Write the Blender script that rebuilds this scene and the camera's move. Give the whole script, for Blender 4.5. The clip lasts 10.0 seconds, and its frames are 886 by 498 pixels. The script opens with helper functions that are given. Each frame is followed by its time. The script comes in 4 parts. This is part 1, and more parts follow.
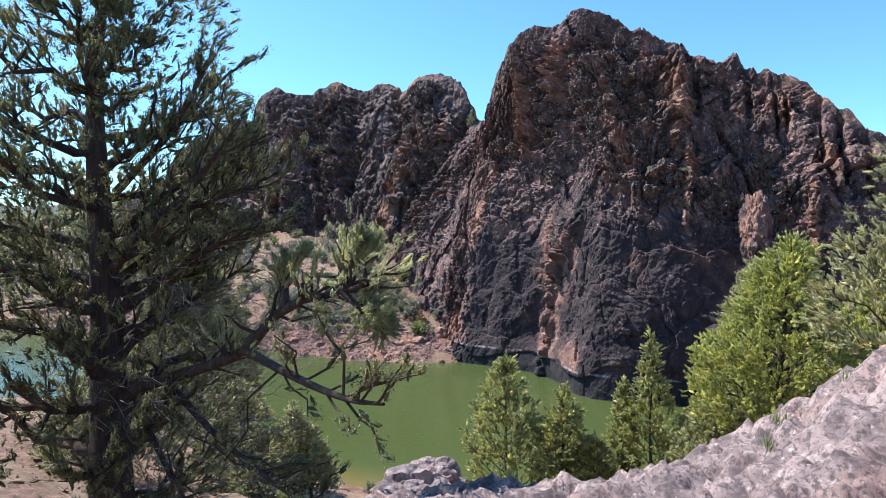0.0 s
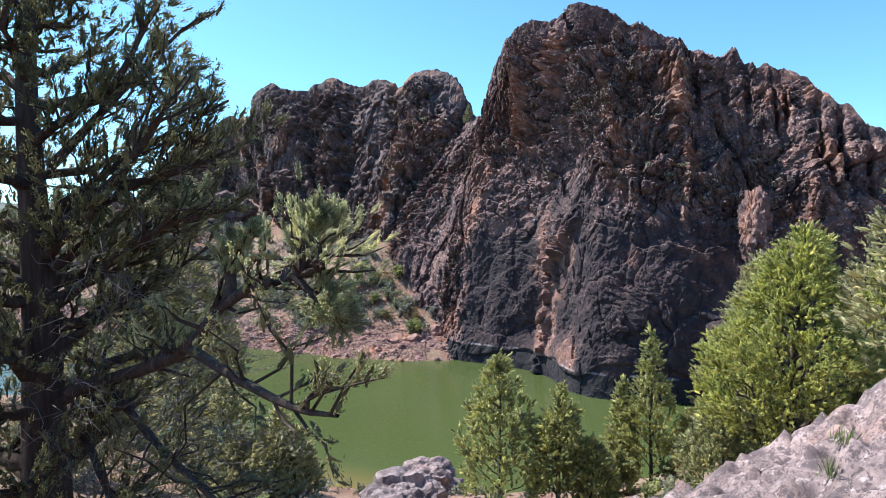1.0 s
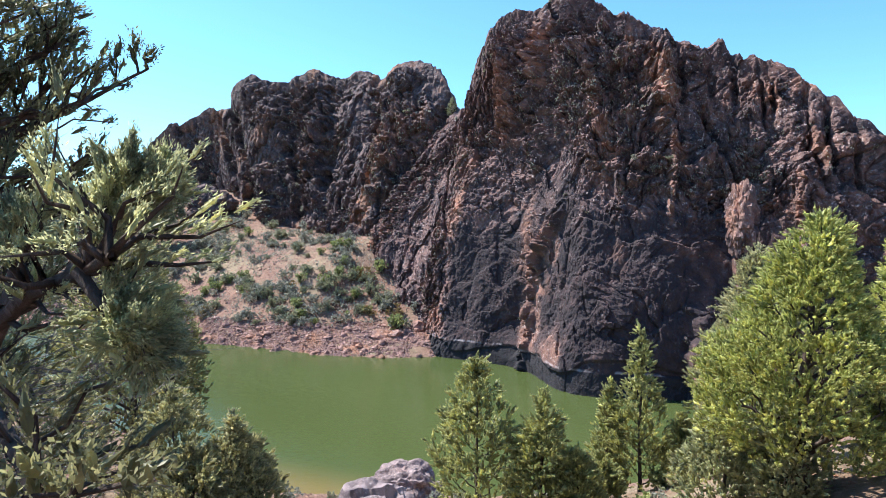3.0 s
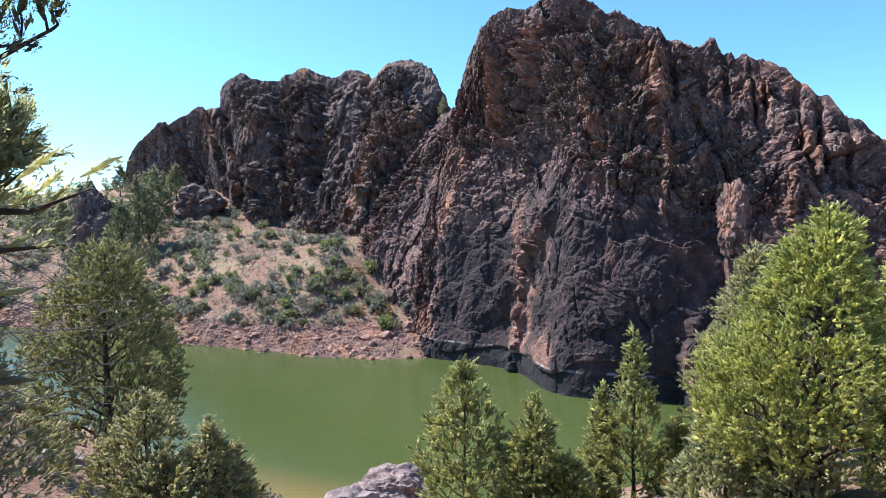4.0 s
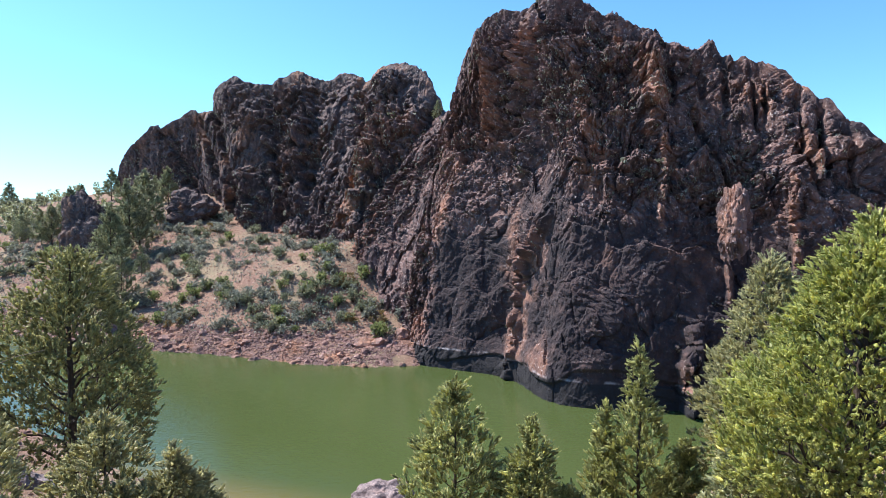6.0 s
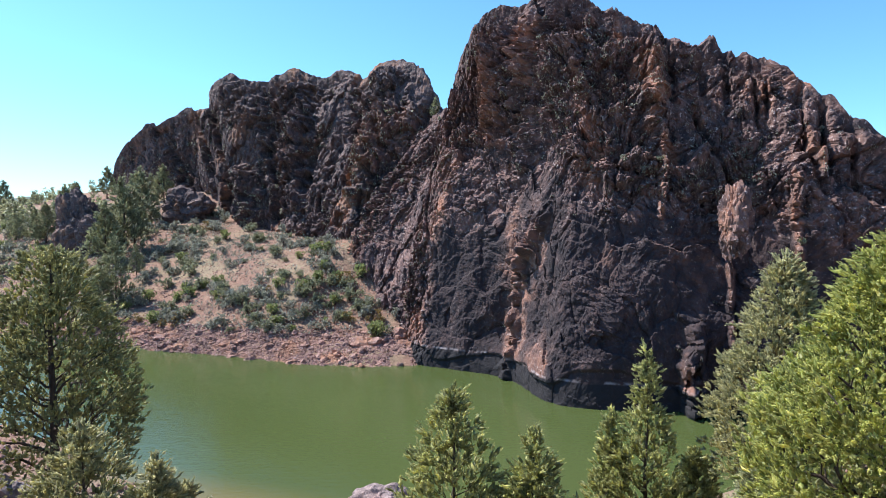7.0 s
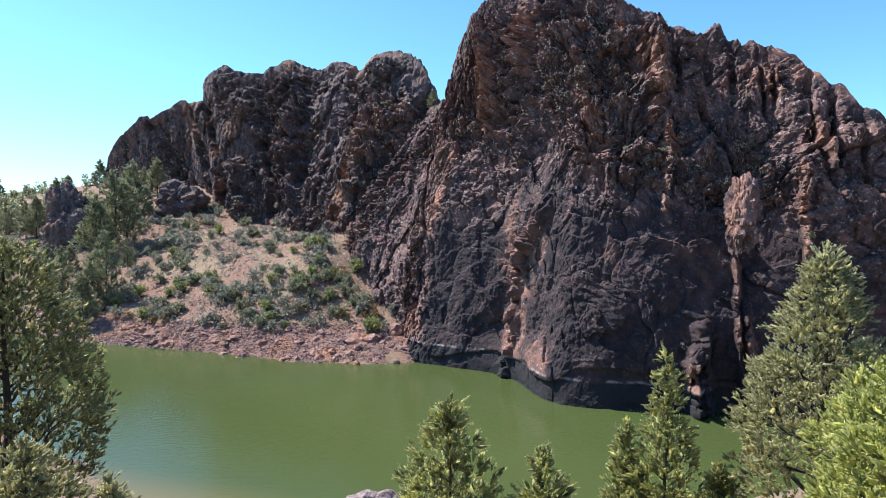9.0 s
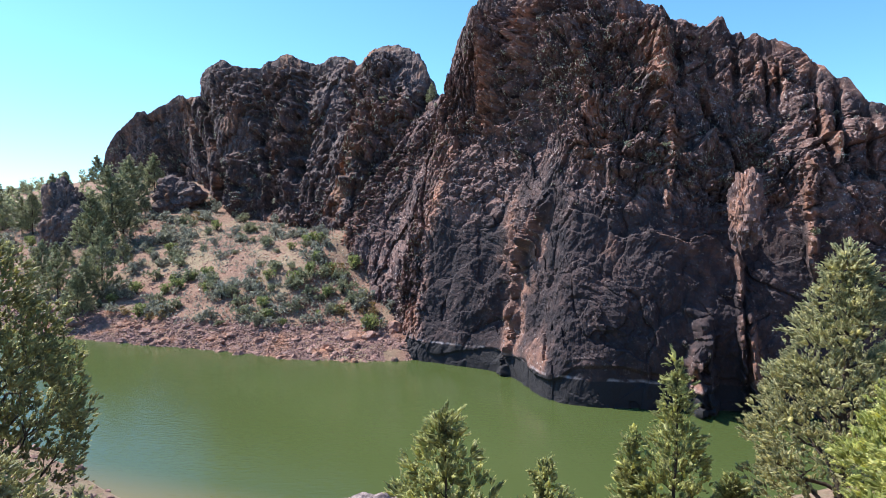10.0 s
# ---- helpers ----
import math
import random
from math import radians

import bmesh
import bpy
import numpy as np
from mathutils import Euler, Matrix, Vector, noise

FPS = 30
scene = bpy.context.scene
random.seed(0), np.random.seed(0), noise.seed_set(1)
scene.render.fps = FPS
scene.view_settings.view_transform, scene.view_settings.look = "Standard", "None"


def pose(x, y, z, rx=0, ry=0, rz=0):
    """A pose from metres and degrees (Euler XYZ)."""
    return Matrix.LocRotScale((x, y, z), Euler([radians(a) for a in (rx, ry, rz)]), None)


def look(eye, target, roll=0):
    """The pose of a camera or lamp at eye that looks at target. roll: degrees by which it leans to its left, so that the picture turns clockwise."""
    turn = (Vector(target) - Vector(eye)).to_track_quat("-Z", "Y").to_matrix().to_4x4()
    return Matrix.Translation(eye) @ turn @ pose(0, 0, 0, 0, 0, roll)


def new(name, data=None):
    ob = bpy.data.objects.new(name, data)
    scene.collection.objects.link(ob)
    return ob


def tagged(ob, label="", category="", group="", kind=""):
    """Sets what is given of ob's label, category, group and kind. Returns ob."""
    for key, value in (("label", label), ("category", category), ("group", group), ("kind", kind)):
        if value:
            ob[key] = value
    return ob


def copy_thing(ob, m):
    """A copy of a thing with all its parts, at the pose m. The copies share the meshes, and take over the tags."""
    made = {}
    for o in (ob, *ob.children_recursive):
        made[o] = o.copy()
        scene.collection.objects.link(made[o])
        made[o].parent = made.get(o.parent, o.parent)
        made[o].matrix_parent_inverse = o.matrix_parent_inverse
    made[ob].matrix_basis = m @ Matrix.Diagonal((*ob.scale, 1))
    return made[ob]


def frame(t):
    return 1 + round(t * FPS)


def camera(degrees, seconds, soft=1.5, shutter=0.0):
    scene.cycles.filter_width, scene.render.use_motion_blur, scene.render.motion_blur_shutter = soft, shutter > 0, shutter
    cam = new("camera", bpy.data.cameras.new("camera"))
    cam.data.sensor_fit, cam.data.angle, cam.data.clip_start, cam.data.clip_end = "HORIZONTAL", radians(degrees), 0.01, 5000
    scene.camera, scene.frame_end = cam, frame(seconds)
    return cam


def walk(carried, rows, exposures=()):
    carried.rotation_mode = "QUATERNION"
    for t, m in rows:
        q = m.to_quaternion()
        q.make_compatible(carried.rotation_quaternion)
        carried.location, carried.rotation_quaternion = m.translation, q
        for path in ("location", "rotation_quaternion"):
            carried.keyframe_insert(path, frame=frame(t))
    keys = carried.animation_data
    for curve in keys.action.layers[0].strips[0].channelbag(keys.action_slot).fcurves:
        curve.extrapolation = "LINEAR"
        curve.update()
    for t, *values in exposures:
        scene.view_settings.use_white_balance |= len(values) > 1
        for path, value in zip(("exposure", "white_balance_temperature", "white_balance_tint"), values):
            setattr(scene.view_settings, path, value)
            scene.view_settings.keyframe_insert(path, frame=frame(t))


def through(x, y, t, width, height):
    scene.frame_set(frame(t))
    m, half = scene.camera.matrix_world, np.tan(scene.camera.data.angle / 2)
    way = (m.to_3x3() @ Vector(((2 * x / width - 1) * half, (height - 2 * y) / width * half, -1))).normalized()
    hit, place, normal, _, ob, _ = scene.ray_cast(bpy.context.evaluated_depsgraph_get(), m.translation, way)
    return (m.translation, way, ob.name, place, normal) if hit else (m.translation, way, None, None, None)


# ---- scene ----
cam = camera(72.1, 10.0, 0.6)
METRES, EYE, TILT, LEAN, TURN = 8.0, 16.5, -2.0, 0.0, 0.0
ROWS = [
    (0.0, 0.0, 0.0, 0.0, 0.0, 0.0, -0.0),
    (0.5, 0.0125, 0.0554, -0.0071, -0.16, -0.13, -0.05),
    (1.0, 0.0187, 0.1058, -0.0176, -0.3, -0.21, -0.06),
    (1.5, 0.033, 0.1597, -0.0241, -0.62, -0.33, -0.09),
    (2.0, 0.0427, 0.2084, -0.0237, -0.75, -0.45, -0.11),
    (2.5, 0.056, 0.2575, -0.0238, -1.01, -0.56, -0.07),
    (3.0, 0.0663, 0.3049, -0.0267, -1.67, -0.69, -0.08),
    (4.5, 0.0971, 0.4317, -0.0353, -2.81, -0.52, -0.12),
    (5.0, 0.1055, 0.4705, -0.0306, -3.16, -0.3, -0.15),
    (5.5, 0.1115, 0.5157, -0.0267, -2.8, -0.19, -0.12),
    (7.0, 0.1198, 0.6597, -0.0179, -3.07, -0.4, -0.08),
    (7.5, 0.1233, 0.7122, -0.0202, -3.12, -0.51, -0.08),
    (8.0, 0.1282, 0.7672, -0.0238, -3.17, -0.54, -0.09),
    (8.5, 0.1329, 0.8242, -0.0245, -3.21, -0.67, -0.1),
    (9.0, 0.1389, 0.8786, -0.0259, -3.28, -0.88, -0.09),
    (9.5, 0.1481, 0.9313, -0.0252, -3.3, -1.06, -0.1),
    (10.0, 0.1547, 0.9813, -0.0243, -3.33, -1.24, -0.09),
]
walk(cam, [(t, pose(0, 0, EYE, TILT, LEAN, TURN) @ pose(METRES * x, METRES * y, METRES * z, 90 + pitch, roll, yaw)) for t, x, y, z, yaw, pitch, roll in ROWS], [(0.0, 0.78, 6350, 11.0), (0.5, 0.80, 6350, 11.0), (1.5, 0.88, 6350, 11.0), (2.5, 0.98, 6350, 11.0), (3.0, 0.95, 6350, 11.0), (4.5, 0.80, 6350, 11.0), (5.5, 0.76, 6350, 11.0), (10.0, 0.74, 6350, 11.0)])

# ---- light ----
SUN_TO = Vector((-0.70, 0.36, 1.0)).normalized()
world = bpy.data.worlds.new("sky")
scene.world = world
world.use_nodes = True
wn = world.node_tree.nodes
sky = wn.new("ShaderNodeTexSky")
sky.sky_type, sky.sun_disc = "NISHITA", False
sky.sun_elevation = math.asin(SUN_TO.z)
sky.sun_rotation = math.atan2(SUN_TO.x, SUN_TO.y)
sky.altitude, sky.air_density, sky.dust_density, sky.ozone_density = 900, 1.0, 0.6, 1.0
tint = wn.new("ShaderNodeMix")
tint.data_type, tint.blend_type = "RGBA", "MULTIPLY"
tint.inputs[0].default_value, tint.inputs[7].default_value = 1.0, (0.61, 1.0, 1.21, 1)
world.node_tree.links.new(sky.outputs[0], tint.inputs[6])
world.node_tree.links.new(tint.outputs[2], wn["Background"].inputs[0])
wn["Background"].inputs[1].default_value = 0.13
sun_data = bpy.data.lights.new("sun", "SUN")
sun_data.energy, sun_data.angle, sun_data.color = 5.7, radians(0.53), (1.0, 0.95, 0.87)
sun = new("sun", sun_data)
sun.matrix_world = look(SUN_TO * 300, (0, 0, 0))


# ---- numeric noise ----
def hash01(ix, iy, iz, seed):
    h = ix.astype(np.uint32) * np.uint32(374761393) + iy.astype(np.uint32) * np.uint32(668265263) + iz.astype(np.uint32) * np.uint32(2147483647) + np.uint32(seed * 974711 & 0xFFFFFFFF)
    h = (h ^ (h >> np.uint32(13))) * np.uint32(1274126177)
    h = (h ^ (h >> np.uint32(16))) * np.uint32(2246822519)
    return ((h ^ (h >> np.uint32(15))) & np.uint32(0xFFFFFF)) / float(0x1000000)


def vnoise(p, seed=0):
    """Smooth noise from -1 to 1 at the points p (n x 3)."""
    i = np.floor(p).astype(np.int32)
    f = p - i
    f = f * f * f * (f * (f * 6 - 15) + 10)
    out = np.zeros(len(p))
    for a in (0, 1):
        for b in (0, 1):
            for c in (0, 1):
                w = (f[:, 0] if a else 1 - f[:, 0]) * (f[:, 1] if b else 1 - f[:, 1]) * (f[:, 2] if c else 1 - f[:, 2])
                out += w * hash01(i[:, 0] + a, i[:, 1] + b, i[:, 2] + c, seed)
    return out * 2 - 1


def fbm(p, octaves=4, seed=0):
    out, amp = np.zeros(len(p)), 1.0
    for k in range(octaves):
        out += amp * vnoise(p * 2.03 ** k + 17.3 * k, seed + k)
        amp *= 0.5
    return out


def cells(p, seed=0, heights=False):
    """Distances to the nearest and second nearest of scattered points, and the nearest one's own random number (and height)."""
    i = np.floor(p).astype(np.int32)
    f1, f2, own, high = np.full(len(p), 9.0), np.full(len(p), 9.0), np.zeros(len(p)), np.zeros(len(p))
    for a in (-1, 0, 1):
        for b in (-1, 0, 1):
            for c in (-1, 0, 1):
                x, y, z = i[:, 0] + a, i[:, 1] + b, i[:, 2] + c
                cz = z + hash01(x, y, z, seed + 13)
                d = np.sqrt((x + hash01(x, y, z, seed) - p[:, 0]) ** 2 + (y + hash01(x, y, z, seed + 7) - p[:, 1]) ** 2 + (cz - p[:, 2]) ** 2)
                f2 = np.minimum(f2, np.maximum(f1, d))
                own = np.where(d < f1, hash01(x, y, z, seed + 29), own)
                high = np.where(d < f1, cz, high)
                f1 = np.minimum(f1, d)
    return (f1, f2, own, high) if heights else (f1, f2, own)


def smooth(a, b, x):
    t = np.clip((x - a) / (b - a), 0, 1)
    return t * t * (3 - 2 * t)


# ---- mesh helpers ----
def mesh_of(name, verts, faces, material, smooth_faces=True):
    """A mesh from an array of places and an array of faces, all with the same number of corners."""
    me = bpy.data.meshes.new(name)
    verts, faces = np.asarray(verts, dtype=np.float32), np.asarray(faces, dtype=np.int32)
    k = faces.shape[1]
    me.vertices.add(len(verts))
    me.vertices.foreach_set("co", verts.ravel())
    me.loops.add(faces.size)
    me.loops.foreach_set("vertex_index", faces.ravel())
    me.polygons.add(len(faces))
    me.polygons.foreach_set("loop_start", np.arange(0, faces.size, k, dtype=np.int32))
    me.polygons.foreach_set("use_smooth", np.full(len(faces), smooth_faces))
    me.update(calc_edges=True)
    me.validate()
    if material:
        me.materials.append(material)
    return me


def grid_faces(n, m):
    """Faces of a sheet of n x m places, row by row."""
    a = (np.arange(n - 1)[:, None] * m + np.arange(m - 1)[None, :]).ravel()
    return np.stack((a, a + m, a + m + 1, a + 1), 1)


def part(name, me, parent, label=""):
    ob = new(name, me)
    ob.parent = parent
    return tagged(ob, label)


def empty(name, m, label, category, group="", kind=""):
    ob = new(name)
    ob.empty_display_size = 0.2
    ob.matrix_world = m
    return tagged(ob, label, category, group, kind)


# ---- materials ----
def material(name, roughness=0.9):
    m = bpy.data.materials.new(name)
    m.use_nodes = True
    n = m.node_tree.nodes
    n["Principled BSDF"].inputs["Roughness"].default_value = roughness
    n["Principled BSDF"].inputs["Specular IOR Level"].default_value = 0.25
    return m, n, m.node_tree.links


def node_noise(n, l, vec, scale, detail=5.0, rough=0.6, stretch=(1, 1, 1)):
    mp = n.new("ShaderNodeMapping")
    mp.inputs["Scale"].default_value = stretch
    l.new(vec, mp.inputs["Vector"])
    t = n.new("ShaderNodeTexNoise")
    t.inputs["Scale"].default_value, t.inputs["Detail"].default_value, t.inputs["Roughness"].default_value = scale, detail, rough
    l.new(mp.outputs[0], t.inputs["Vector"])
    return t.outputs["Fac"]


def node_ramp(n, l, fac, stops):
    r = n.new("ShaderNodeValToRGB")
    e = r.color_ramp.elements
    while len(e) < len(stops):
        e.new(0.5)
    for k, (pos, col) in enumerate(stops):
        e[k].position = pos
        e[k].color = (*col, 1) if len(col) == 3 else col
    l.new(fac, r.inputs[0])
    return r.outputs[0]


def node_mix(n, l, fac, a, b, blend="MIX"):
    mx = n.new("ShaderNodeMix")
    mx.data_type, mx.blend_type = "RGBA", blend
    for sock, v in ((mx.inputs[0], fac), (mx.inputs[6], a), (mx.inputs[7], b)):
        if isinstance(v, (int, float)):
            sock.default_value = v
        elif isinstance(v, tuple):
            sock.default_value = (*v, 1)
        else:
            l.new(v, sock)
    return mx.outputs[2]


def node_bump(n, l, height, strength, distance):
    b = n.new("ShaderNodeBump")
    b.inputs["Strength"].default_value, b.inputs["Distance"].default_value = strength, distance
    l.new(height, b.inputs["Height"])
    l.new(b.outputs[0], n["Principled BSDF"].inputs["Normal"])


BLACK, WHITE = (0, 0, 0), (1, 1, 1)


def rock_material(name, dark, mid, warm, pale, warm_at, scale=1.0, stain=False, grain=0.0):
    """Weathered volcanic rock: varnished darks, warm fresh faces, vertical streaks and pale lichen; an attribute paints
    in shade.
    """
    m, n, l = material(name, 0.92)
    geo = n.new("ShaderNodeNewGeometry")
    pos = geo.outputs["Position"]
    base = node_ramp(n, l, node_noise(n, l, pos, 0.55 * scale, 8, 0.68), [(0.36, dark), (0.57, mid), (0.75, tuple(c * 1.3 for c in mid))])
    w = node_ramp(n, l, node_noise(n, l, pos, 0.16 * scale, 6, 0.62, (1, 1, 0.55)), [(warm_at, BLACK), (warm_at + 0.13, WHITE)])
    col = node_mix(n, l, w, base, warm)
    s = node_ramp(n, l, node_noise(n, l, pos, 0.9 * scale, 6, 0.65, (1, 1, 0.2)), [(0.47, BLACK), (0.66, (0.75, 0.75, 0.75))])
    col = node_mix(n, l, s, col, dark)
    # warm tint of bare rock, also used to paint sunlight on rib edges
    at = n.new("ShaderNodeAttribute")
    at.attribute_name = "bare_and_lit_rock"
    bare = node_mix(n, l, 1.0, at.outputs["Color"], node_ramp(n, l, node_noise(n, l, pos, 0.8 * scale, 6, 0.7), [(0.38, (0.15, 0.15, 0.15)), (0.58, WHITE)]), "MULTIPLY")
    col = node_mix(n, l, bare, col, warm)
    p = node_ramp(n, l, node_noise(n, l, pos, 2.6 * scale, 7, 0.7), [(0.57, BLACK), (0.66, (0.8, 0.8, 0.8))])
    col = node_mix(n, l, p, col, pale)
    # shade of the lower wall, painted as a darker rock colour
    wall_shade = n.new("ShaderNodeAttribute")
    wall_shade.attribute_name = "painted_shade"
    wall_shade = node_mix(n, l, 1.0, wall_shade.outputs["Color"], node_ramp(n, l, node_noise(n, l, pos, 0.35 * scale, 6, 0.7), [(0.35, (0.55, 0.55, 0.55)), (0.55, (0.92, 0.92, 0.92))]), "MULTIPLY")
    col = node_mix(n, l, wall_shade, col, tuple(0.72 * c for c in dark))
    if grain:
        for size, lo in ((5.0, 0.40), (1.6, 0.38)):
            g = node_ramp(n, l, node_noise(n, l, pos, size * scale, 6, 0.75), [(lo + 0.01, (grain, grain, grain)), (lo + 0.09, BLACK)])
            col = node_mix(n, l, g, col, dark)
    if stain:
        sep = n.new("ShaderNodeSeparateXYZ")
        l.new(pos, sep.inputs[0])
        edge = n.new("ShaderNodeMath")
        edge.operation = "MULTIPLY_ADD"
        l.new(node_noise(n, l, pos, 0.5, 4), edge.inputs[0])
        edge.inputs[1].default_value = 0.25
        l.new(sep.outputs[2], edge.inputs[2])
        rim = node_ramp(n, l, edge.outputs[0], [(0.0, BLACK), (0.28, BLACK), (0.30, (0.7, 0.7, 0.7)), (0.325, BLACK)])
        shift = n.new("ShaderNodeMath")
        shift.operation, shift.inputs[1].default_value = "MULTIPLY", 0.13
        l.new(edge.outputs[0], shift.inputs[0])
        l.new(shift.outputs[0], rim.node.inputs[0])
        rim = node_mix(n, l, 1.0, rim, node_ramp(n, l, node_noise(n, l, pos, 0.7, 4), [(0.45, BLACK), (0.6, WHITE)]), "MULTIPLY")
        col = node_mix(n, l, rim, col, (0.42, 0.38, 0.40))
        mr = n.new("ShaderNodeMapRange")
        mr.inputs["From Min"].default_value, mr.inputs["From Max"].default_value = 2.25, 2.12
        l.new(edge.outputs[0], mr.inputs["Value"])
        col = node_mix(n, l, mr.outputs[0], col, (0.028, 0.026, 0.030))
    l.new(col, n["Principled BSDF"].inputs["Base Color"])
    node_bump(n, l, node_noise(n, l, pos, 3.5 * scale, 9, 0.78), 0.7, 0.2 / scale)
    return m


ROCK_MAIN = rock_material("cliff_rock", (0.040, 0.033, 0.040), (0.185, 0.112, 0.10), (0.38, 0.19, 0.13), (0.55, 0.45, 0.43), 0.575, 1.0, True)
ROCK_FAR = rock_material("far_cliff_rock", (0.05, 0.042, 0.048), (0.16, 0.108, 0.10), (0.33, 0.165, 0.10), (0.34, 0.29, 0.27), 0.56, 0.9)
ROCK_RED = rock_material("red_talus_rock", (0.11, 0.065, 0.06), (0.33, 0.20, 0.17), (0.40, 0.21, 0.135), (0.50, 0.41, 0.37), 0.5, 1.6)
ROCK_PINK = rock_material("pink_tuff", (0.10, 0.078, 0.082), (0.36, 0.275, 0.265), (0.42, 0.275, 0.24), (0.56, 0.48, 0.465), 0.53, 7.0, False, 0.9)
ROCK_GREY = rock_material("grey_boulder", (0.11, 0.09, 0.098), (0.30, 0.24, 0.245), (0.38, 0.26, 0.225), (0.46, 0.41, 0.41), 0.55, 3.0)


def ground_material():
    m, n, l = material("dry_soil", 0.97)
    pos = n.new("ShaderNodeNewGeometry").outputs["Position"]
    col = node_ramp(n, l, node_noise(n, l, pos, 0.35, 8, 0.7), [(0.3, (0.13, 0.076, 0.058)), (0.5, (0.21, 0.12, 0.09)), (0.7, (0.27, 0.165, 0.125))])
    g = node_ramp(n, l, node_noise(n, l, pos, 0.09, 6, 0.65), [(0.47, BLACK), (0.62, (0.75, 0.75, 0.75))])
    col = node_mix(n, l, g, col, (0.25, 0.215, 0.135))
    s = node_ramp(n, l, node_noise(n, l, pos, 3.2, 8, 0.8), [(0.5, BLACK), (0.64, WHITE)])
    col = node_mix(n, l, s, col, (0.37, 0.245, 0.18))
    k = node_ramp(n, l, node_noise(n, l, pos, 1.7, 8, 0.8), [(0.36, (0.85, 0.85, 0.85)), (0.46, BLACK)])
    col = node_mix(n, l, k, col, (0.12, 0.075, 0.06))
    l.new(col, n["Principled BSDF"].inputs["Base Color"])
    node_bump(n, l, node_noise(n, l, pos, 5.0, 8, 0.75), 0.8, 0.2)
    return m


SOIL = ground_material()


def water_material():
    m, n, l = material("green_lake_water", 0.06)
    b = n["Principled BSDF"]
    pos = n.new("ShaderNodeNewGeometry").outputs["Position"]
    col = node_ramp(n, l, node_noise(n, l, pos, 0.03, 3, 0.5), [(0.35, (0.054, 0.074, 0.024)), (0.65, (0.064, 0.085, 0.029))])
    sep = n.new("ShaderNodeSeparateXYZ")
    l.new(pos, sep.inputs[0])
    far = n.new("ShaderNodeMath")
    far.operation = "MULTIPLY_ADD"
    l.new(sep.outputs[0], far.inputs[0])
    far.inputs[1].default_value = 0.42
    l.new(sep.outputs[1], far.inputs[2])
    shallow = n.new("ShaderNodeMapRange")
    shallow.interpolation_type = "SMOOTHSTEP"
    shallow.inputs["From Min"].default_value, shallow.inputs["From Max"].default_value = 40.5, 34.0
    l.new(far.outputs[0], shallow.inputs["Value"])
    col = node_mix(n, l, shallow.outputs[0], col, (0.17, 0.125, 0.04))
    l.new(col, b.inputs["Base Color"])
    b.inputs["IOR"].default_value = 1.33
    b.inputs["Specular IOR Level"].default_value = 0.5
    node_bump(n, l, node_noise(n, l, pos, 1.6, 5, 0.6, (1, 2.2, 1)), 0.16, 0.12)
    return m


WATER = water_material()


def leaf_material(name, low, mid, high, through=0.25, tuft=4.5):
    """Foliage whose sprays differ in tone, letting some light through."""
    m, n, l = material(name, 0.5)
    b = n["Principled BSDF"]
    b.inputs["Specular IOR Level"].default_value = 0.5
    geo = n.new("ShaderNodeNewGeometry")
    col = node_ramp(n, l, geo.outputs["Random Per Island"], [(0.0, low), (0.5, mid), (1.0, high)])
    patch = node_ramp(n, l, node_noise(n, l, geo.outputs["Position"], tuft, 4, 0.65), [(0.32, (0.45, 0.46, 0.48)), (0.52, (0.95, 0.95, 0.92)), (0.68, (1.45, 1.4, 1.25))])
    col = node_mix(n, l, 1.0, col, patch, "MULTIPLY")
    l.new(col, b.inputs["Base Color"])
    tr = n.new("ShaderNodeBsdfTranslucent")
    l.new(col, tr.inputs["Color"])
    mx = n.new("ShaderNodeMixShader")
    mx.inputs[0].default_value = through
    l.new(b.outputs[0], mx.inputs[1])
    l.new(tr.outputs[0], mx.inputs[2])
    l.new(mx.outputs[0], n["Material Output"].inputs["Surface"])
    return m


JUNIPER = leaf_material("juniper_foliage", (0.245, 0.258, 0.110), (0.42, 0.43, 0.178), (0.67, 0.66, 0.29), 0.52)
# old tree's main crown, its backlit shade put into a darker colour
JUNIPER_SHADED = leaf_material("shaded_juniper_foliage", (0.113, 0.117, 0.059), (0.194, 0.194, 0.097), (0.315, 0.302, 0.153), 0.52)
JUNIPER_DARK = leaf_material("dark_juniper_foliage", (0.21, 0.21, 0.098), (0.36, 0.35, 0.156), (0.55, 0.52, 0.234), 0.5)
# paler copy with sunlight put into the colour; the low bushes reuse it
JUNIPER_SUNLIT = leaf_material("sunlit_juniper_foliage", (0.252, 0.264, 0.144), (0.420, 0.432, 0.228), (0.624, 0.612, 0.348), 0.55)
JUNIPER_BRIGHT = leaf_material("bright_juniper_foliage", (0.258, 0.293, 0.084), (0.459, 0.487, 0.151), (0.717, 0.694, 0.258), 0.52)
JUNIPER_GREY = leaf_material("grey_juniper_foliage", (0.262, 0.261, 0.137), (0.461, 0.447, 0.237), (0.672, 0.627, 0.358), 0.52)
JUNIPER_FAR = leaf_material("far_juniper_foliage", (0.18, 0.19, 0.115), (0.30, 0.31, 0.18), (0.44, 0.445, 0.26), 0.45, 1.2)
SAGE = leaf_material("sage_foliage", (0.17, 0.178, 0.15), (0.28, 0.29, 0.24), (0.41, 0.415, 0.35), 0.35, 2.0)
SHRUB_GREEN = leaf_material("green_shrub_foliage", (0.15, 0.185, 0.075), (0.24, 0.28, 0.11), (0.36, 0.39, 0.16), 0.4, 2.0)
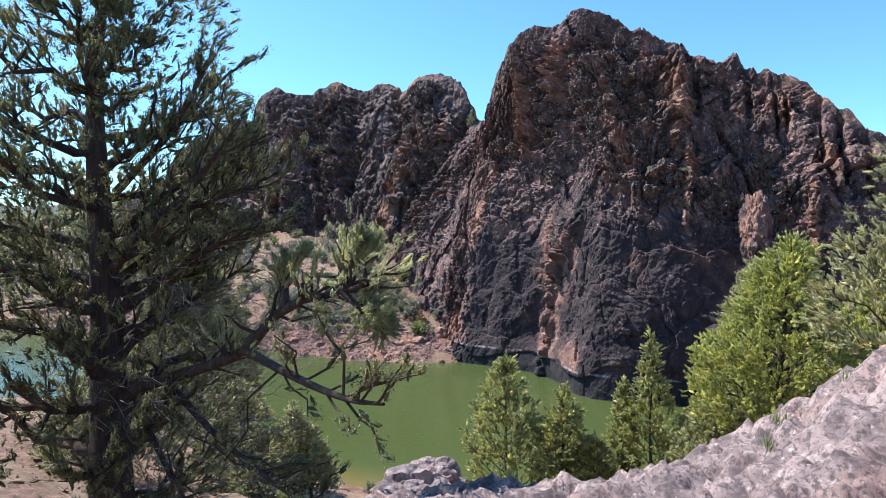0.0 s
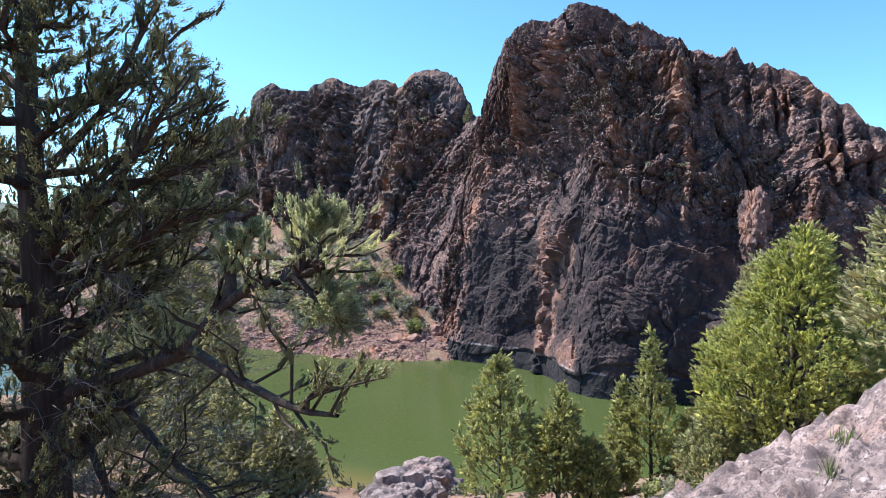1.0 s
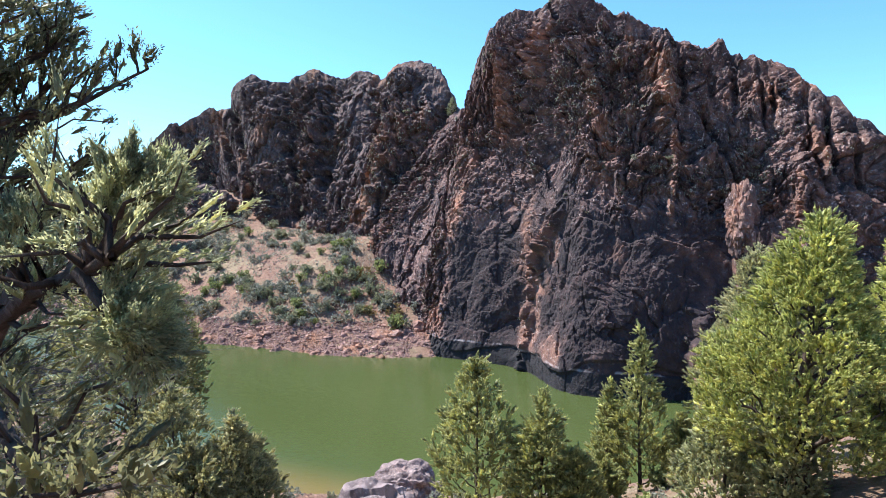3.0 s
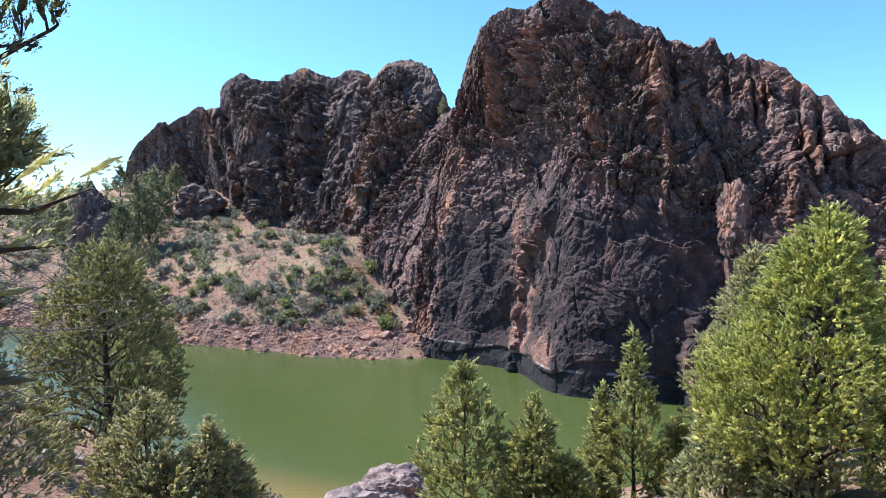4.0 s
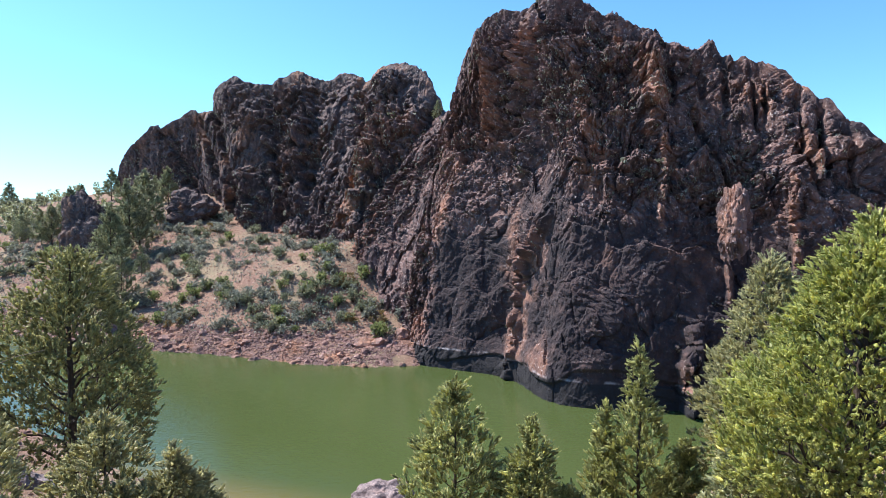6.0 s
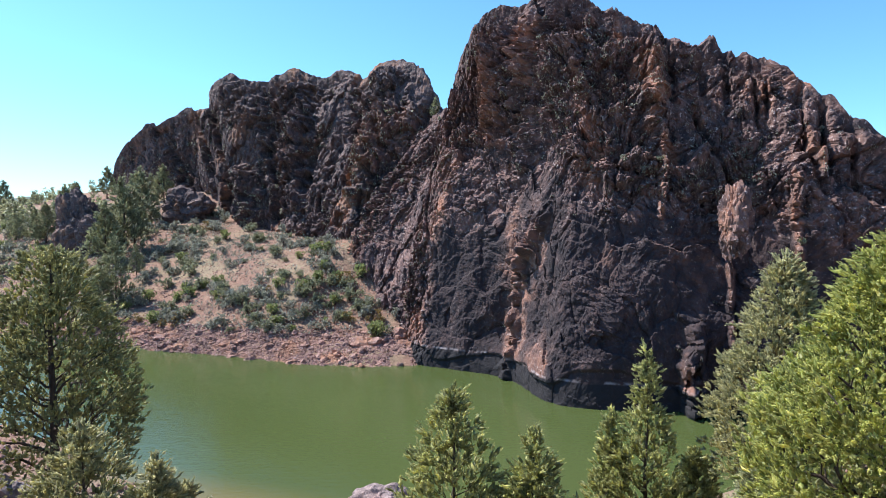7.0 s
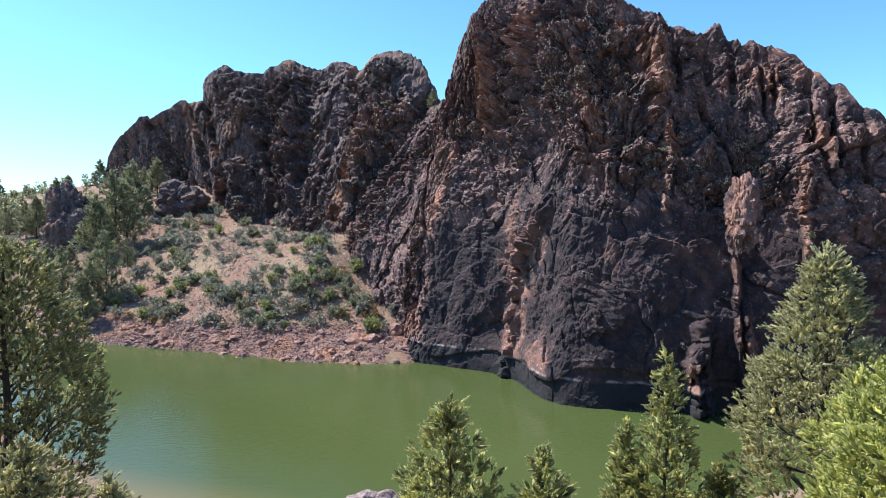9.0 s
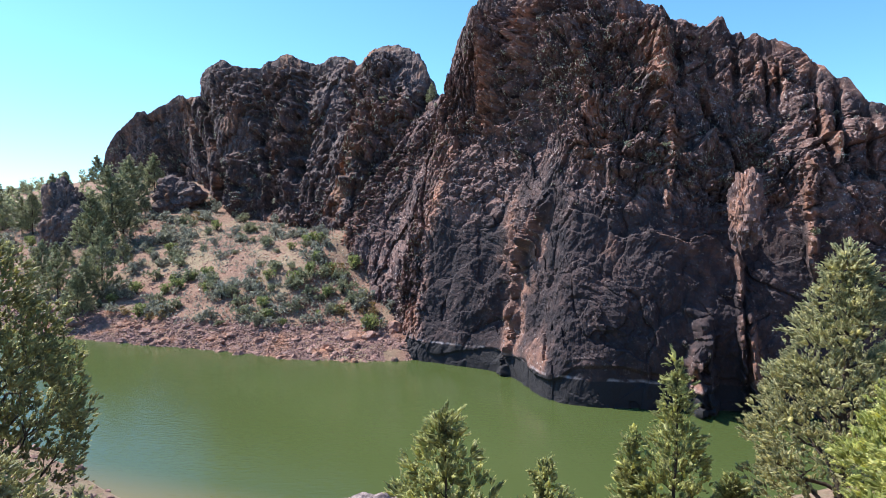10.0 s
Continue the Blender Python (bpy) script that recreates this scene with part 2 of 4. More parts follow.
SHRUB_OLIVE = leaf_material("olive_shrub_foliage", (0.15, 0.16, 0.105), (0.25, 0.265, 0.17), (0.37, 0.38, 0.25), 0.4, 2.0)
SHRUB_DRY = leaf_material("dry_shrub_foliage", (0.168, 0.120, 0.054), (0.252, 0.180, 0.072), (0.336, 0.240, 0.108), 0.25)


def bark_material(name, dark, mid, pale):
    m, n, l = material(name, 0.95)
    pos = n.new("ShaderNodeNewGeometry").outputs["Position"]
    col = node_ramp(n, l, node_noise(n, l, pos, 14, 6, 0.7, (1, 1, 0.12)), [(0.3, dark), (0.55, mid), (0.75, pale)])
    l.new(col, n["Principled BSDF"].inputs["Base Color"])
    node_bump(n, l, node_noise(n, l, pos, 22, 6, 0.7, (1, 1, 0.1)), 1.0, 0.03)
    return m


BARK = bark_material("juniper_bark", (0.03, 0.022, 0.018), (0.08, 0.058, 0.047), (0.17, 0.135, 0.115))
DEAD_WOOD = bark_material("dead_wood", (0.10, 0.085, 0.078), (0.22, 0.195, 0.18), (0.38, 0.35, 0.33))

# ---- ground ----
TERRAIN = [
    (0, 0, 14.5), (-7, 0, 15.0), (7, 0, 15.9), (-3.8, 7, 12.5), (6.8, 12.4, 11.9), (13, 8, 14.5), (2, 18, 8.4), (-1.5, 20, 7.0),
    (-6, 19.5, 7.9), (-11, 25, 7.0), (8, 20, 8.2), (16, 17, 11.5), (22, 26, 8.5), (5, 28, 4.2), (-9, 38.5, 0), (-16, 43, 0),
    (-24, 50, 0), (-36, 58, 0), (-25, 30, 7.0), (0, 36.5, 0.4), (9, 38, 0), (24, 40, 0), (42, 40, 1.0), (0, 55, -4),
    (-24, 66, -4), (24, 48, -3), (-50, 76, -3), (3.5, 12, 10.4), (0.5, 12, 10.6), (6, 24, 6.0), (0, 28, 4.0), (4, 8.5, 11.9), (3, 5, 12.4), (6.2, 8, 12.0), (8.5, 9, 12.6), (5.5, 14.5, 9.5), (4.5, 17, 8.5),
]
FAR_BANK = [
    (-75, 104, 0), (-50, 92.4, 0), (-40, 87.4, 0), (-24, 81.2, 0), (-9.5, 74.6, 0), (0.8, 74.2, 0), (-5, 91, 6.6), (-8.7, 99, 12.0), (-17, 116, 13.2), (-29, 132, 14.6),
    (-42, 150, 18.2), (-63, 180, 25), (-91, 198, 26), (-28, 100, 8.0), (-55, 118, 9.5), (-90, 140, 12), (-130, 200, 19), (40, 90, 2), (40, 140, 14), (60, 60, 2), (-10, 180, 26),
]
KNOTS = np.array(TERRAIN + FAR_BANK, dtype=float)


def tps_fit(k):
    d = np.linalg.norm(k[:, None, :2] - k[None, :, :2], axis=2)
    phi = np.where(d > 0, d * d * np.log(np.maximum(d, 1e-9)), 0) + np.eye(len(k)) * 4.0
    p = np.c_[np.ones(len(k)), k[:, :2]]
    a = np.block([[phi, p], [p.T, np.zeros((3, 3))]])
    return np.linalg.solve(a, np.r_[k[:, 2], np.zeros(3)])


WEIGHTS = tps_fit(KNOTS)


def land(x, y, rough=True):
    """Height of the ground at the places x, y (arrays)."""
    x, y = np.asarray(x, float).ravel(), np.asarray(y, float).ravel()
    xc, yc = np.clip(x, -135, 62), np.clip(y, -12, 205)
    d2 = (xc[:, None] - KNOTS[None, :, 0]) ** 2 + (yc[:, None] - KNOTS[None, :, 1]) ** 2
    z = (0.5 * d2 * np.log(np.maximum(d2, 1e-12))) @ WEIGHTS[:-3] + WEIGHTS[-3] + WEIGHTS[-2] * xc + WEIGHTS[-1] * yc
    out = np.hypot(x - xc, y - yc)
    q = np.stack((x, y, 0 * x), 1)
    z = z + np.clip(out / 120, 0, 1) * (6 * fbm(q * 0.008, 3, 5) + np.clip(out / 400, 0, 1) * 4) - 16 * np.clip(out / 250, 0, 1)
    if rough:
        z = z + (0.2 + 0.3 * smooth(40, 70, y)) * fbm(q * 0.12, 4, 3) * smooth(-0.5, 1.5, z) + 0.12 * fbm(q * 0.9, 3, 9)
    return z


def axis(lo, hi, near_lo, near_hi, step, grow=1.16):
    a = list(np.arange(near_lo, near_hi + step, step))
    s = step
    while a[-1] < hi:
        s *= grow
        a.append(a[-1] + s)
    s, b = step, []
    v = near_lo
    while v > lo:
        s *= grow
        v -= s
        b.append(v)
    return np.array(b[::-1] + a)


gx, gy = axis(-2600, 2600, -60, 45, 0.7), axis(-2500, 3200, -6, 122, 0.7)
GX, GY = np.meshgrid(gx, gy, indexing="ij")
gz = np.concatenate([land(GX[k], GY[k]) for k in range(len(gx))])
ground = new("ground", mesh_of("ground", np.stack((GX.ravel(), GY.ravel(), gz), 1), grid_faces(len(gx), len(gy))[:, ::-1], SOIL))
tagged(ground, "dry reddish soil banks sloping down to the lake", "ground", kind="structure")

wx = [-400, -200, -100, -60, -30, 0, 30, 60, 100]
wy = [20, 40, 60, 80, 110, 140]
WX, WY = np.meshgrid(wx, wy, indexing="ij")
water = new("water", mesh_of("water", np.stack((WX.ravel(), WY.ravel(), 0 * WX.ravel()), 1), grid_faces(len(wx), len(wy))[:, ::-1], WATER))
tagged(water, "calm green lake water between rocky banks", "lake", kind="structure")


# ---- cliffs ----
def spline(knots, t):
    """Smooth curve through the knots (n x 3) at t in 0..n-1."""
    k = np.array(knots, float)
    k = np.vstack((2 * k[0] - k[1], k, 2 * k[-1] - k[-2]))
    i = np.clip(np.floor(t).astype(int), 0, len(k) - 4)
    f = (t - i)[:, None]
    p0, p1, p2, p3 = k[i], k[i + 1], k[i + 2], k[i + 3]
    return 0.5 * (2 * p1 + (p2 - p0) * f + (2 * p0 - 5 * p1 + 4 * p2 - p3) * f ** 2 + (3 * p1 - p0 - 3 * p2 + p3) * f ** 3)


def cliff(name, foot, crest, tops, n, m, mat, ribs, fresh, seed, scale=1.0, calm=0.0, stain=0.0, blocks=1.0, lumps=1.0, fine=1.0, oblique=4.2):
    """A steep rock wall between a foot line and a crest line, broken into blocks with upright faces and narrow ledges.
    tops: (column, height) of the skyline. ribs: (column, height share at both ends, width in columns, metres proud).
    fresh: (column, height share, width, height, strength) of unvarnished rock and of rib edges coloured as sunlit."""
    cols = len(foot)
    t = np.linspace(0, cols - 1, n)
    lo, hi = spline(foot, t), spline(crest, t)
    hi[:, 2] = np.convolve(np.pad(np.interp(t, [c for c, z in tops], [z for c, z in tops]), 5, mode="edge"), np.ones(11) / 11, "valid") + 0.3 * scale
    lo[:, 2] -= 2.0
    rise = hi - lo
    rows_back = max(8, m // 9)
    v = np.linspace(0, 1, m)
    back = np.arange(1, rows_back + 1) / rows_back
    vv = np.concatenate((v, 1 + back))
    tt, hh = np.repeat(t, m), np.tile(v, n)

    def setback(share):
        share = np.clip(share, 0, 1)
        return 0.35 * share + 0.65 * share ** 1.7

    def sheet(share):
        w = setback(share).reshape(n, m)
        xy = lo[:, None, :2] + rise[:, None, :2] * w[:, :, None]
        z = lo[:, None, 2] + rise[:, None, 2] * v[None, :]
        return np.concatenate((xy, z[:, :, None]), 2)

    p = sheet(hh).reshape(-1, 3)
    tall = np.repeat(rise[:, 2], m)
    foot_z = np.repeat(lo[:, 2], m)
    # each block keeps the depth of its own centre, so its face stands upright and its top is a ledge
    eff = hh.copy()
    wall = 1 - calm * smooth(0.56, 0.34, hh + 0.12 * vnoise(p * 0.15, seed + 41)) * smooth(3.0, 3.6, tt)
    for size, share, k in ((5.5, 0.50, 1), (2.2, 0.45, 2)):
        size = size * scale
        q = p + 0.22 * size * np.stack([vnoise(p * 1.3 / size, seed + 10 * k + a) for a in (1, 2, 3)], 1) + 0.10 * size * np.stack([vnoise(p * 4.1 / size, seed + 10 * k + a) for a in (4, 5, 6)], 1)
        f1, f2, own, centre = cells(q / size * np.array((1, 1, 0.72)), seed + k, True)
        eff += share * blocks * (0.25 + 0.75 * wall) * (0.4 + 0.6 * smooth(2.5, 4.5, tt)) * ((centre * size / 0.72 - foot_z) / tall - hh)
    p = sheet(eff).reshape(-1, 3)
    along = np.gradient(lo[:, :2] * 0.6 + hi[:, :2] * 0.4, axis=0)
    k = np.ones(15) / 15
    along = np.stack([np.convolve(np.pad(along[:, a], 7, mode="edge"), k, "valid") for a in (0, 1)], 1)
    out = np.stack((along[:, 1], -along[:, 0]), 1)
    out /= np.linalg.norm(out, axis=1)[:, None]
    flank = smooth(oblique + 0.8, oblique - 0.8, t)[:, None]
    out = out * (1 - 0.65 * flank) + np.array((0, -0.65)) * flank
    out /= np.linalg.norm(out, axis=1)[:, None]
    base = sheet(hh)
    d = 1.5 * scale * fbm(base.reshape(-1, 3) * np.array((0.09, 0.09, 0.05)) / scale, 3, seed + 1)
    q = base.reshape(-1, 3)
    q = q + 1.2 * scale * np.stack([vnoise(q * 0.25 / scale, seed + a) for a in (0, 50, 90)], 1)
    knobby = wall * (0.5 + 0.8 * smooth(-0.35, 0.4, fbm(q * 0.10 / scale, 2, seed + 40)))
    for freq, high, step, dome, k in ((0.22, 0.45, 1.1, 0.45, 3), (0.62, 0.7, 0.62, 0.55, 4), (1.5, 0.85, 0.40, 0.46, 5), (3.3, 0.9, 0.22, 0.27, 6)):
        w = q + 0.35 / freq * np.stack([vnoise(q * freq * 1.7, seed + a + k) for a in (60, 70, 80)], 1)
        f1, f2, own, centre = cells(w * np.array((freq, freq, freq * high)) / scale, seed + k, True)
        d += (0.35 + 0.65 * wall if k == 3 else knobby if k < 6 else fine * knobby) * scale * (step * (own - 0.5) + lumps * dome * (0.45 - f1) + 0.22 * step * (smooth(0.0, 0.14, f2 - f1) - 1))
    d += 0.22 * scale * fbm(q * 1.6 / scale, 4, seed + 5) * (0.35 + 0.65 * knobby)
    d -= d.mean() + 0.25 * scale
    if stain:
        d *= 0.3 + 0.7 * smooth(1.0, 5.0, q[:, 2])
    uneven = fbm(q * np.array((0.5, 0.5, 0.7)), 3, seed + 35)
    f1, f2, own = cells(q * np.array((1.3, 1.3, 1.0)), seed + 36)
    knob = 0.9 * (own - 0.5) + 0.7 * (0.5 - f1)
    for c0, h0, c1, h1, wide, proud in ribs:
        g = np.clip((hh - h0) / (h1 - h0), 0, 1)
        mid = c0 + (c1 - c0) * g + wide * (0.5 * vnoise(q * 0.45, seed + 33) + 0.35 * vnoise(q * 1.3, seed + 34))
        fade = smooth(-0.05, 0.03, hh - min(h0, h1)) * smooth(-0.05, 0.03, max(h0, h1) - hh)
        swell = fade * np.clip(1.6 - 1.6 * np.abs((tt - mid) / wide), 0, 1)
        d += 0.7 * proud * swell * (1 + 0.5 * uneven) + max(0, min(proud, 1.2)) * knob * swell
    if stain:
        d -= 0.30 * smooth(stain + 0.2, stain - 0.1, q[:, 2] + 0.25 * vnoise(q * 0.4, 8))
    d *= 1 - 0.75 * smooth(0.88, 1.0, hh)
    lift = 0.12 + 0.5 * smooth(0.9, 1.0, hh)
    p = p + d[:, None] * np.concatenate((np.repeat(out, m, 0), lift[:, None]), 1)
    p = p.reshape(n, m, 3)
    # the top behind the skyline
    top = p[:, -1:, :] + np.concatenate((-out[:, None, :] * (14 * scale * back ** 1.3)[None, :, None], np.repeat((-7 * scale * back ** 2)[None, :, None], n, 0)), 2)
    tp = top.reshape(-1, 3)
    top[:, :, 2] += (0.9 * scale * fbm(tp * 0.7 / scale, 4, seed + 9)).reshape(n, -1) * np.minimum(1, back * 6)[None, :]
    p = np.concatenate((p, top), 1).reshape(-1, 3)
    ob = new(name, mesh_of(name, p, grid_faces(n, len(vv))[:, ::-1], mat, False))
    bare = np.zeros(len(p))
    ta, va = np.repeat(t, len(vv)), np.tile(vv, n)
    for c, h, wide, high, much in fresh:
        bare = np.maximum(bare, 0.62 * much * smooth(1.25, 0.6, np.hypot((ta - c) / wide, (va - h) / high) + 0.45 * fbm(p * 0.6, 3, seed + 44)))
    ob.data.attributes.new("bare_and_lit_rock", "FLOAT", "POINT").data.foreach_set("value", bare.astype(np.float32))
    # mask of the smooth lower wall, whose shade is put into the colour
    wall_shade_mask = smooth(0.75, 0.25, np.concatenate((wall.reshape(n, m), np.ones((n, rows_back))), 1).ravel() + 0.25 * fbm(p * 0.25, 3, seed + 45))
    wall_shade_mask *= 1 - np.minimum(1, 1.2 * bare)
    ob.data.attributes.new("painted_shade", "FLOAT", "POINT").data.foreach_set("value", wall_shade_mask.astype(np.float32))
    return ob


MAIN_FOOT = [(-8.7, 99, 12.0), (-5, 91, 6.6), (-0.9, 82, 1.5), (0.8, 74.2, 0), (5.4, 71.0, 0), (10.2, 67.0, 0), (12.1, 61.5, 0), (13.9, 58, 0), (16.3, 56.6, 0),
             (19.9, 55.8, 0), (24, 55.3, 0), (28.1, 54.9, 0), (31.8, 53.9, 0), (36.1, 52.1, 0), (42.4, 50, 0), (52, 47, 0)]
MAIN_CREST = [(4.1, 108, 36.7), (5.6, 100, 34.6), (7.1, 92, 34.2), (7.9, 88, 37.4), (9.9, 84, 41.0), (12.4, 80, 42.8), (15.5, 77, 42.3), (17.7, 75, 43.1), (21.2, 73, 40.3),
              (23.5, 71, 39.4), (27.3, 69, 35.6), (31.3, 66, 34.2), (33.9, 63, 32.0), (36.8, 60, 28.9), (40.5, 56, 23.2), (48, 52, 19)]
LEFT_FOOT = [(-91.5, 198, 26), (-78.7, 190, 25.7), (-63.5, 180, 25.2), (-52.3, 172, 23.3), (-41.9, 150, 18.4), (-35.5, 140, 15.4), (-28.8, 132, 14.6), (-22.6, 124, 14),
             (-16.9, 116, 13.3), (-11.9, 108, 12.3), (-6.6, 102, 9.1), (-2.9, 100, 8.3), (-0.2, 98, 8.5)]
LEFT_CREST = [(-91.9, 199, 31.3), (-85.6, 193, 38.5), (-75.8, 186, 43.8), (-63.1, 180, 47.4), (-52.2, 168, 43.8), (-48.1, 160, 51.3), (-39.7, 152, 50.8), (-24.6, 142, 50.6),
              (-9.8, 130, 46.6), (-2.6, 120, 46.0), (3.9, 113, 42.8), (7.6, 106, 36.6), (9.6, 101, 32.2)]
MAIN_TOPS = [(0, 33.4), (1.65, 32.7), (2.3, 33.3), (2.45, 36.8), (3.27, 38.9), (3.89, 41.6), (4.54, 42.6), (5.49, 41.5), (5.92, 42.0), (6.05, 43.0), (6.79, 43.1), (7.76, 41.3), (8.09, 40.3), (8.25, 39.0),
             (8.74, 39.2), (9.56, 37.2), (9.96, 36.9), (10.1, 35.5), (10.25, 34.8), (10.4, 34.9), (10.48, 34.2), (10.61, 34.5), (10.74, 33.9), (10.98, 35.2), (11.27, 33.1), (11.36, 33.9), (11.57, 32.3),
             (11.83, 33.1), (12.11, 31.7), (12.17, 32.5), (12.41, 31.2), (12.77, 30.9), (13, 28.8), (13.07, 29.6), (13.37, 27.0), (13.42, 27.8), (13.53, 27.4), (13.78, 24.9), (13.87, 25.3), (14.18, 22.8), (15, 19)]
LEFT_TOPS = [(0, 28), (0.34, 30.5), (0.65, 34.7), (1.34, 39.2), (1.91, 42.7), (2.18, 44.4), (2.32, 43.2), (2.67, 45.3), (3.23, 47.7), (3.57, 45.8), (4.16, 44.9), (4.79, 48.1), (5.28, 50.3), (5.87, 50.8), (6.1, 49.2),
             (6.51, 48.0), (7.01, 50.3), (7.09, 49.2), (7.43, 47.0), (7.68, 47.3), (7.95, 46.6), (8.14, 44.6), (8.28, 45.1), (8.6, 46.4), (9.0, 46.2), (9.44, 45.0), (9.82, 43.2), (10.09, 40.3), (10.3, 37.2), (10.6, 35.0), (11.22, 32.5), (12, 31)]
MAIN_RIBS = [(4.99, 0.0, 5.29, 0.32, 0.16, 1.0), (5.29, 0.32, 6.22, 0.43, 0.18, 1.4), (5.2, 0.55, 5.7, 0.95, 0.35, 1.4), (4.5, 0.62, 4.45, 0.9, 0.3, 1.2), (9.62, 0.72, 9.7, 0.97, 0.35, 2.4), (9.75, 0.5, 9.9, 0.68, 0.12, 1.3),
             (8.45, 0.45, 8.5, 0.57, 0.2, 1.2), (10.5, 0.8, 11.25, 0.58, 0.12, -1.6), (10.75, 0.82, 10.7, 0.98, 0.1, -1.2), (11.1, 0.1, 11.05, 0.42, 0.1, 1.2), (11.4, 0.0, 11.3, 0.28, 0.12, 1.6), (10.3, 0.0, 10.3, 0.25, 0.35, 2.2),
             (10.1, 0.0, 10.12, 0.17, 0.14, 1.3), (13.0, 0.72, 13.02, 0.86, 0.12, 1.3), (12.5, 0.4, 12.6, 0.68, 0.12, 1.3), (11.24, 0.84, 11.26, 1.0, 0.1, -1.8), (11.92, 0.82, 11.9, 1.0, 0.08, -1.5), (12.17, 0.84, 12.12, 1.0, 0.07, -1.3),
             (12.9, 0.7, 12.98, 1.0, 0.09, -1.8), (13.2, 0.7, 13.35, 1.0, 0.08, -1.6), (13.6, 0.7, 13.75, 1.0, 0.09, -1.6), (10.1, 0.78, 10.08, 1.0, 0.14, -2.0), (6.0, 0.84, 6.0, 1.0, 0.12, -1.4)]
LEFT_RIBS = [(8.83, 0.3, 8.15, 1.0, 0.25, -3.0), (9.3, 0.3, 9.2, 0.95, 0.6, 3.0), (5.2, 0.0, 5.3, 0.4, 0.6, 4.0), (4.4, 0.1, 4.4, 1.0, 0.35, -5.0), (3.5, 0.1, 3.5, 1.0, 0.2, -3.0), (6.5, 0.1, 6.5, 1.0, 0.3, -3.5), (7.3, 0.3, 7.4, 1.0, 0.25, -3.5),
             (6.9, 0.2, 7.0, 0.9, 0.4, 2.0), (2.3, 0.2, 2.3, 1.0, 0.2, -2.5), (10.4, 0.2, 10.4, 1.0, 0.25, -3.0)]
# orange rock patches, and warm colour painting sunlight on left-facing rib edges
MAIN_FRESH_LIT = [(4.5, 0.74, 0.35, 0.12, 0.9), (9.62, 0.82, 0.3, 0.10, 1.0), (9.95, 0.64, 0.22, 0.05, 1.0), (9.75, 0.52, 0.08, 0.08, 0.8), (11.08, 0.36, 0.12, 0.12, 0.9), (11.38, 0.18, 0.14, 0.12, 1.0), (10.1, 0.12, 0.14, 0.08, 0.9), (13.02, 0.8, 0.12, 0.08, 1.0),
              (12.55, 0.55, 0.1, 0.14, 0.9), (5.15, 0.2, 0.32, 0.22, 1.0), (5.8, 0.36, 0.4, 0.06, 0.9), (6.2, 0.11, 0.5, 0.05, 0.9), (5.7, 0.88, 0.25, 0.12, 0.8), (8.9, 0.94, 0.15, 0.06, 1.0), (10.65, 0.8, 0.15, 0.05, 0.9), (3.2, 0.6, 0.6, 0.15, 0.5), (2.9, 0.12, 0.4, 0.12, 0.8), (7.6, 0.72, 0.3, 0.05, 0.5)]
LEFT_FRESH = [(9.3, 0.6, 0.5, 0.16, 0.7), (3.3, 0.8, 0.3, 0.2, 0.6), (8.9, 0.5, 0.3, 0.1, 0.5), (10.0, 0.7, 0.3, 0.12, 0.6)]
main_cliff = cliff("cliff", MAIN_FOOT, MAIN_CREST, MAIN_TOPS, 740, 385, ROCK_MAIN, MAIN_RIBS, MAIN_FRESH_LIT, 11, 1.0, 0.85, 2.1)
tagged(main_cliff, "dark rugged volcanic cliff with orange patches rising from water", "cliff", kind="structure")
left_cliff = cliff("cliff", LEFT_FOOT, LEFT_CREST, LEFT_TOPS, 760, 190, ROCK_FAR, LEFT_RIBS, LEFT_FRESH, 31, 1.35, blocks=0.12, lumps=1.25, fine=0.5, oblique=99.0)
tagged(left_cliff, "dark brown volcanic ridge behind a brushy slope", "cliff", kind="structure")


# ---- rocks ----
def lump(seed, subdiv=3, size=(1, 1, 1), blocky=0.35, fine=0.08, cell=1.1):
    """The places and faces of a fractured boulder about a metre in radius times size."""
    bm = bmesh.new()
    bmesh.ops.create_icosphere(bm, subdivisions=subdiv, radius=1)
    v = np.array([x.co for x in bm.verts])
    fc = np.array([[x.index for x in f.verts] for f in bm.faces])
    bm.free()
    f1, f2, own = cells(v * cell + seed * 3.7, seed)
    r = 1 + blocky * (own - 0.5) + 0.25 * (0.5 - f1) + fine * fbm(v * 4 + seed, 3, seed) + 0.25 * vnoise(v * 1.1 + seed, seed + 2)
    if subdiv > 4:
        for k, share in ((2.7, 0.45), (6.5, 0.2)):
            f1, f2, own = cells(v * np.array(size) * cell * k / min(size) + seed, seed + int(k))
            r += share * blocky * (own - 0.5) + share * 0.3 * (0.5 - f1)
    v = v * r[:, None] * np.array(size)
    return v, fc


def boulder(name, place, size, seed, mat, label, category="rock", subdiv=4, turn=0.0, cell=1.1, blocky=0.35):
    v, fc = lump(seed, subdiv, size, blocky, 0.08, cell)
    ob = new(name, mesh_of(name, v, fc, mat, False))
    ob.matrix_world = pose(*place, 0, 0, turn)
    return tagged(ob, label, category)


def height(x, y):
    return float(land([x], [y])[0])


boulder("rock_pinnacle", (28.4, 55.6, 16.4), (1.1, 1.5, 2.9), 5, ROCK_MAIN, "pale rock pinnacle leaning against the dark cliff", subdiv=5, cell=1.2, blocky=0.4)
boulder("rock_mound", (-49.8, 147.0, 19.6), (6.0, 5.0, 4.2), 12, ROCK_FAR, "dark rounded boulder on top of the brushy slope", subdiv=5, cell=1.3)
boulder("rock_tower", (-61.2, 124.0, 13.2), (4.7, 4.0, 7.8), 15, ROCK_FAR, "dark square rock tower standing among junipers", subdiv=6, cell=0.9, blocky=0.3)
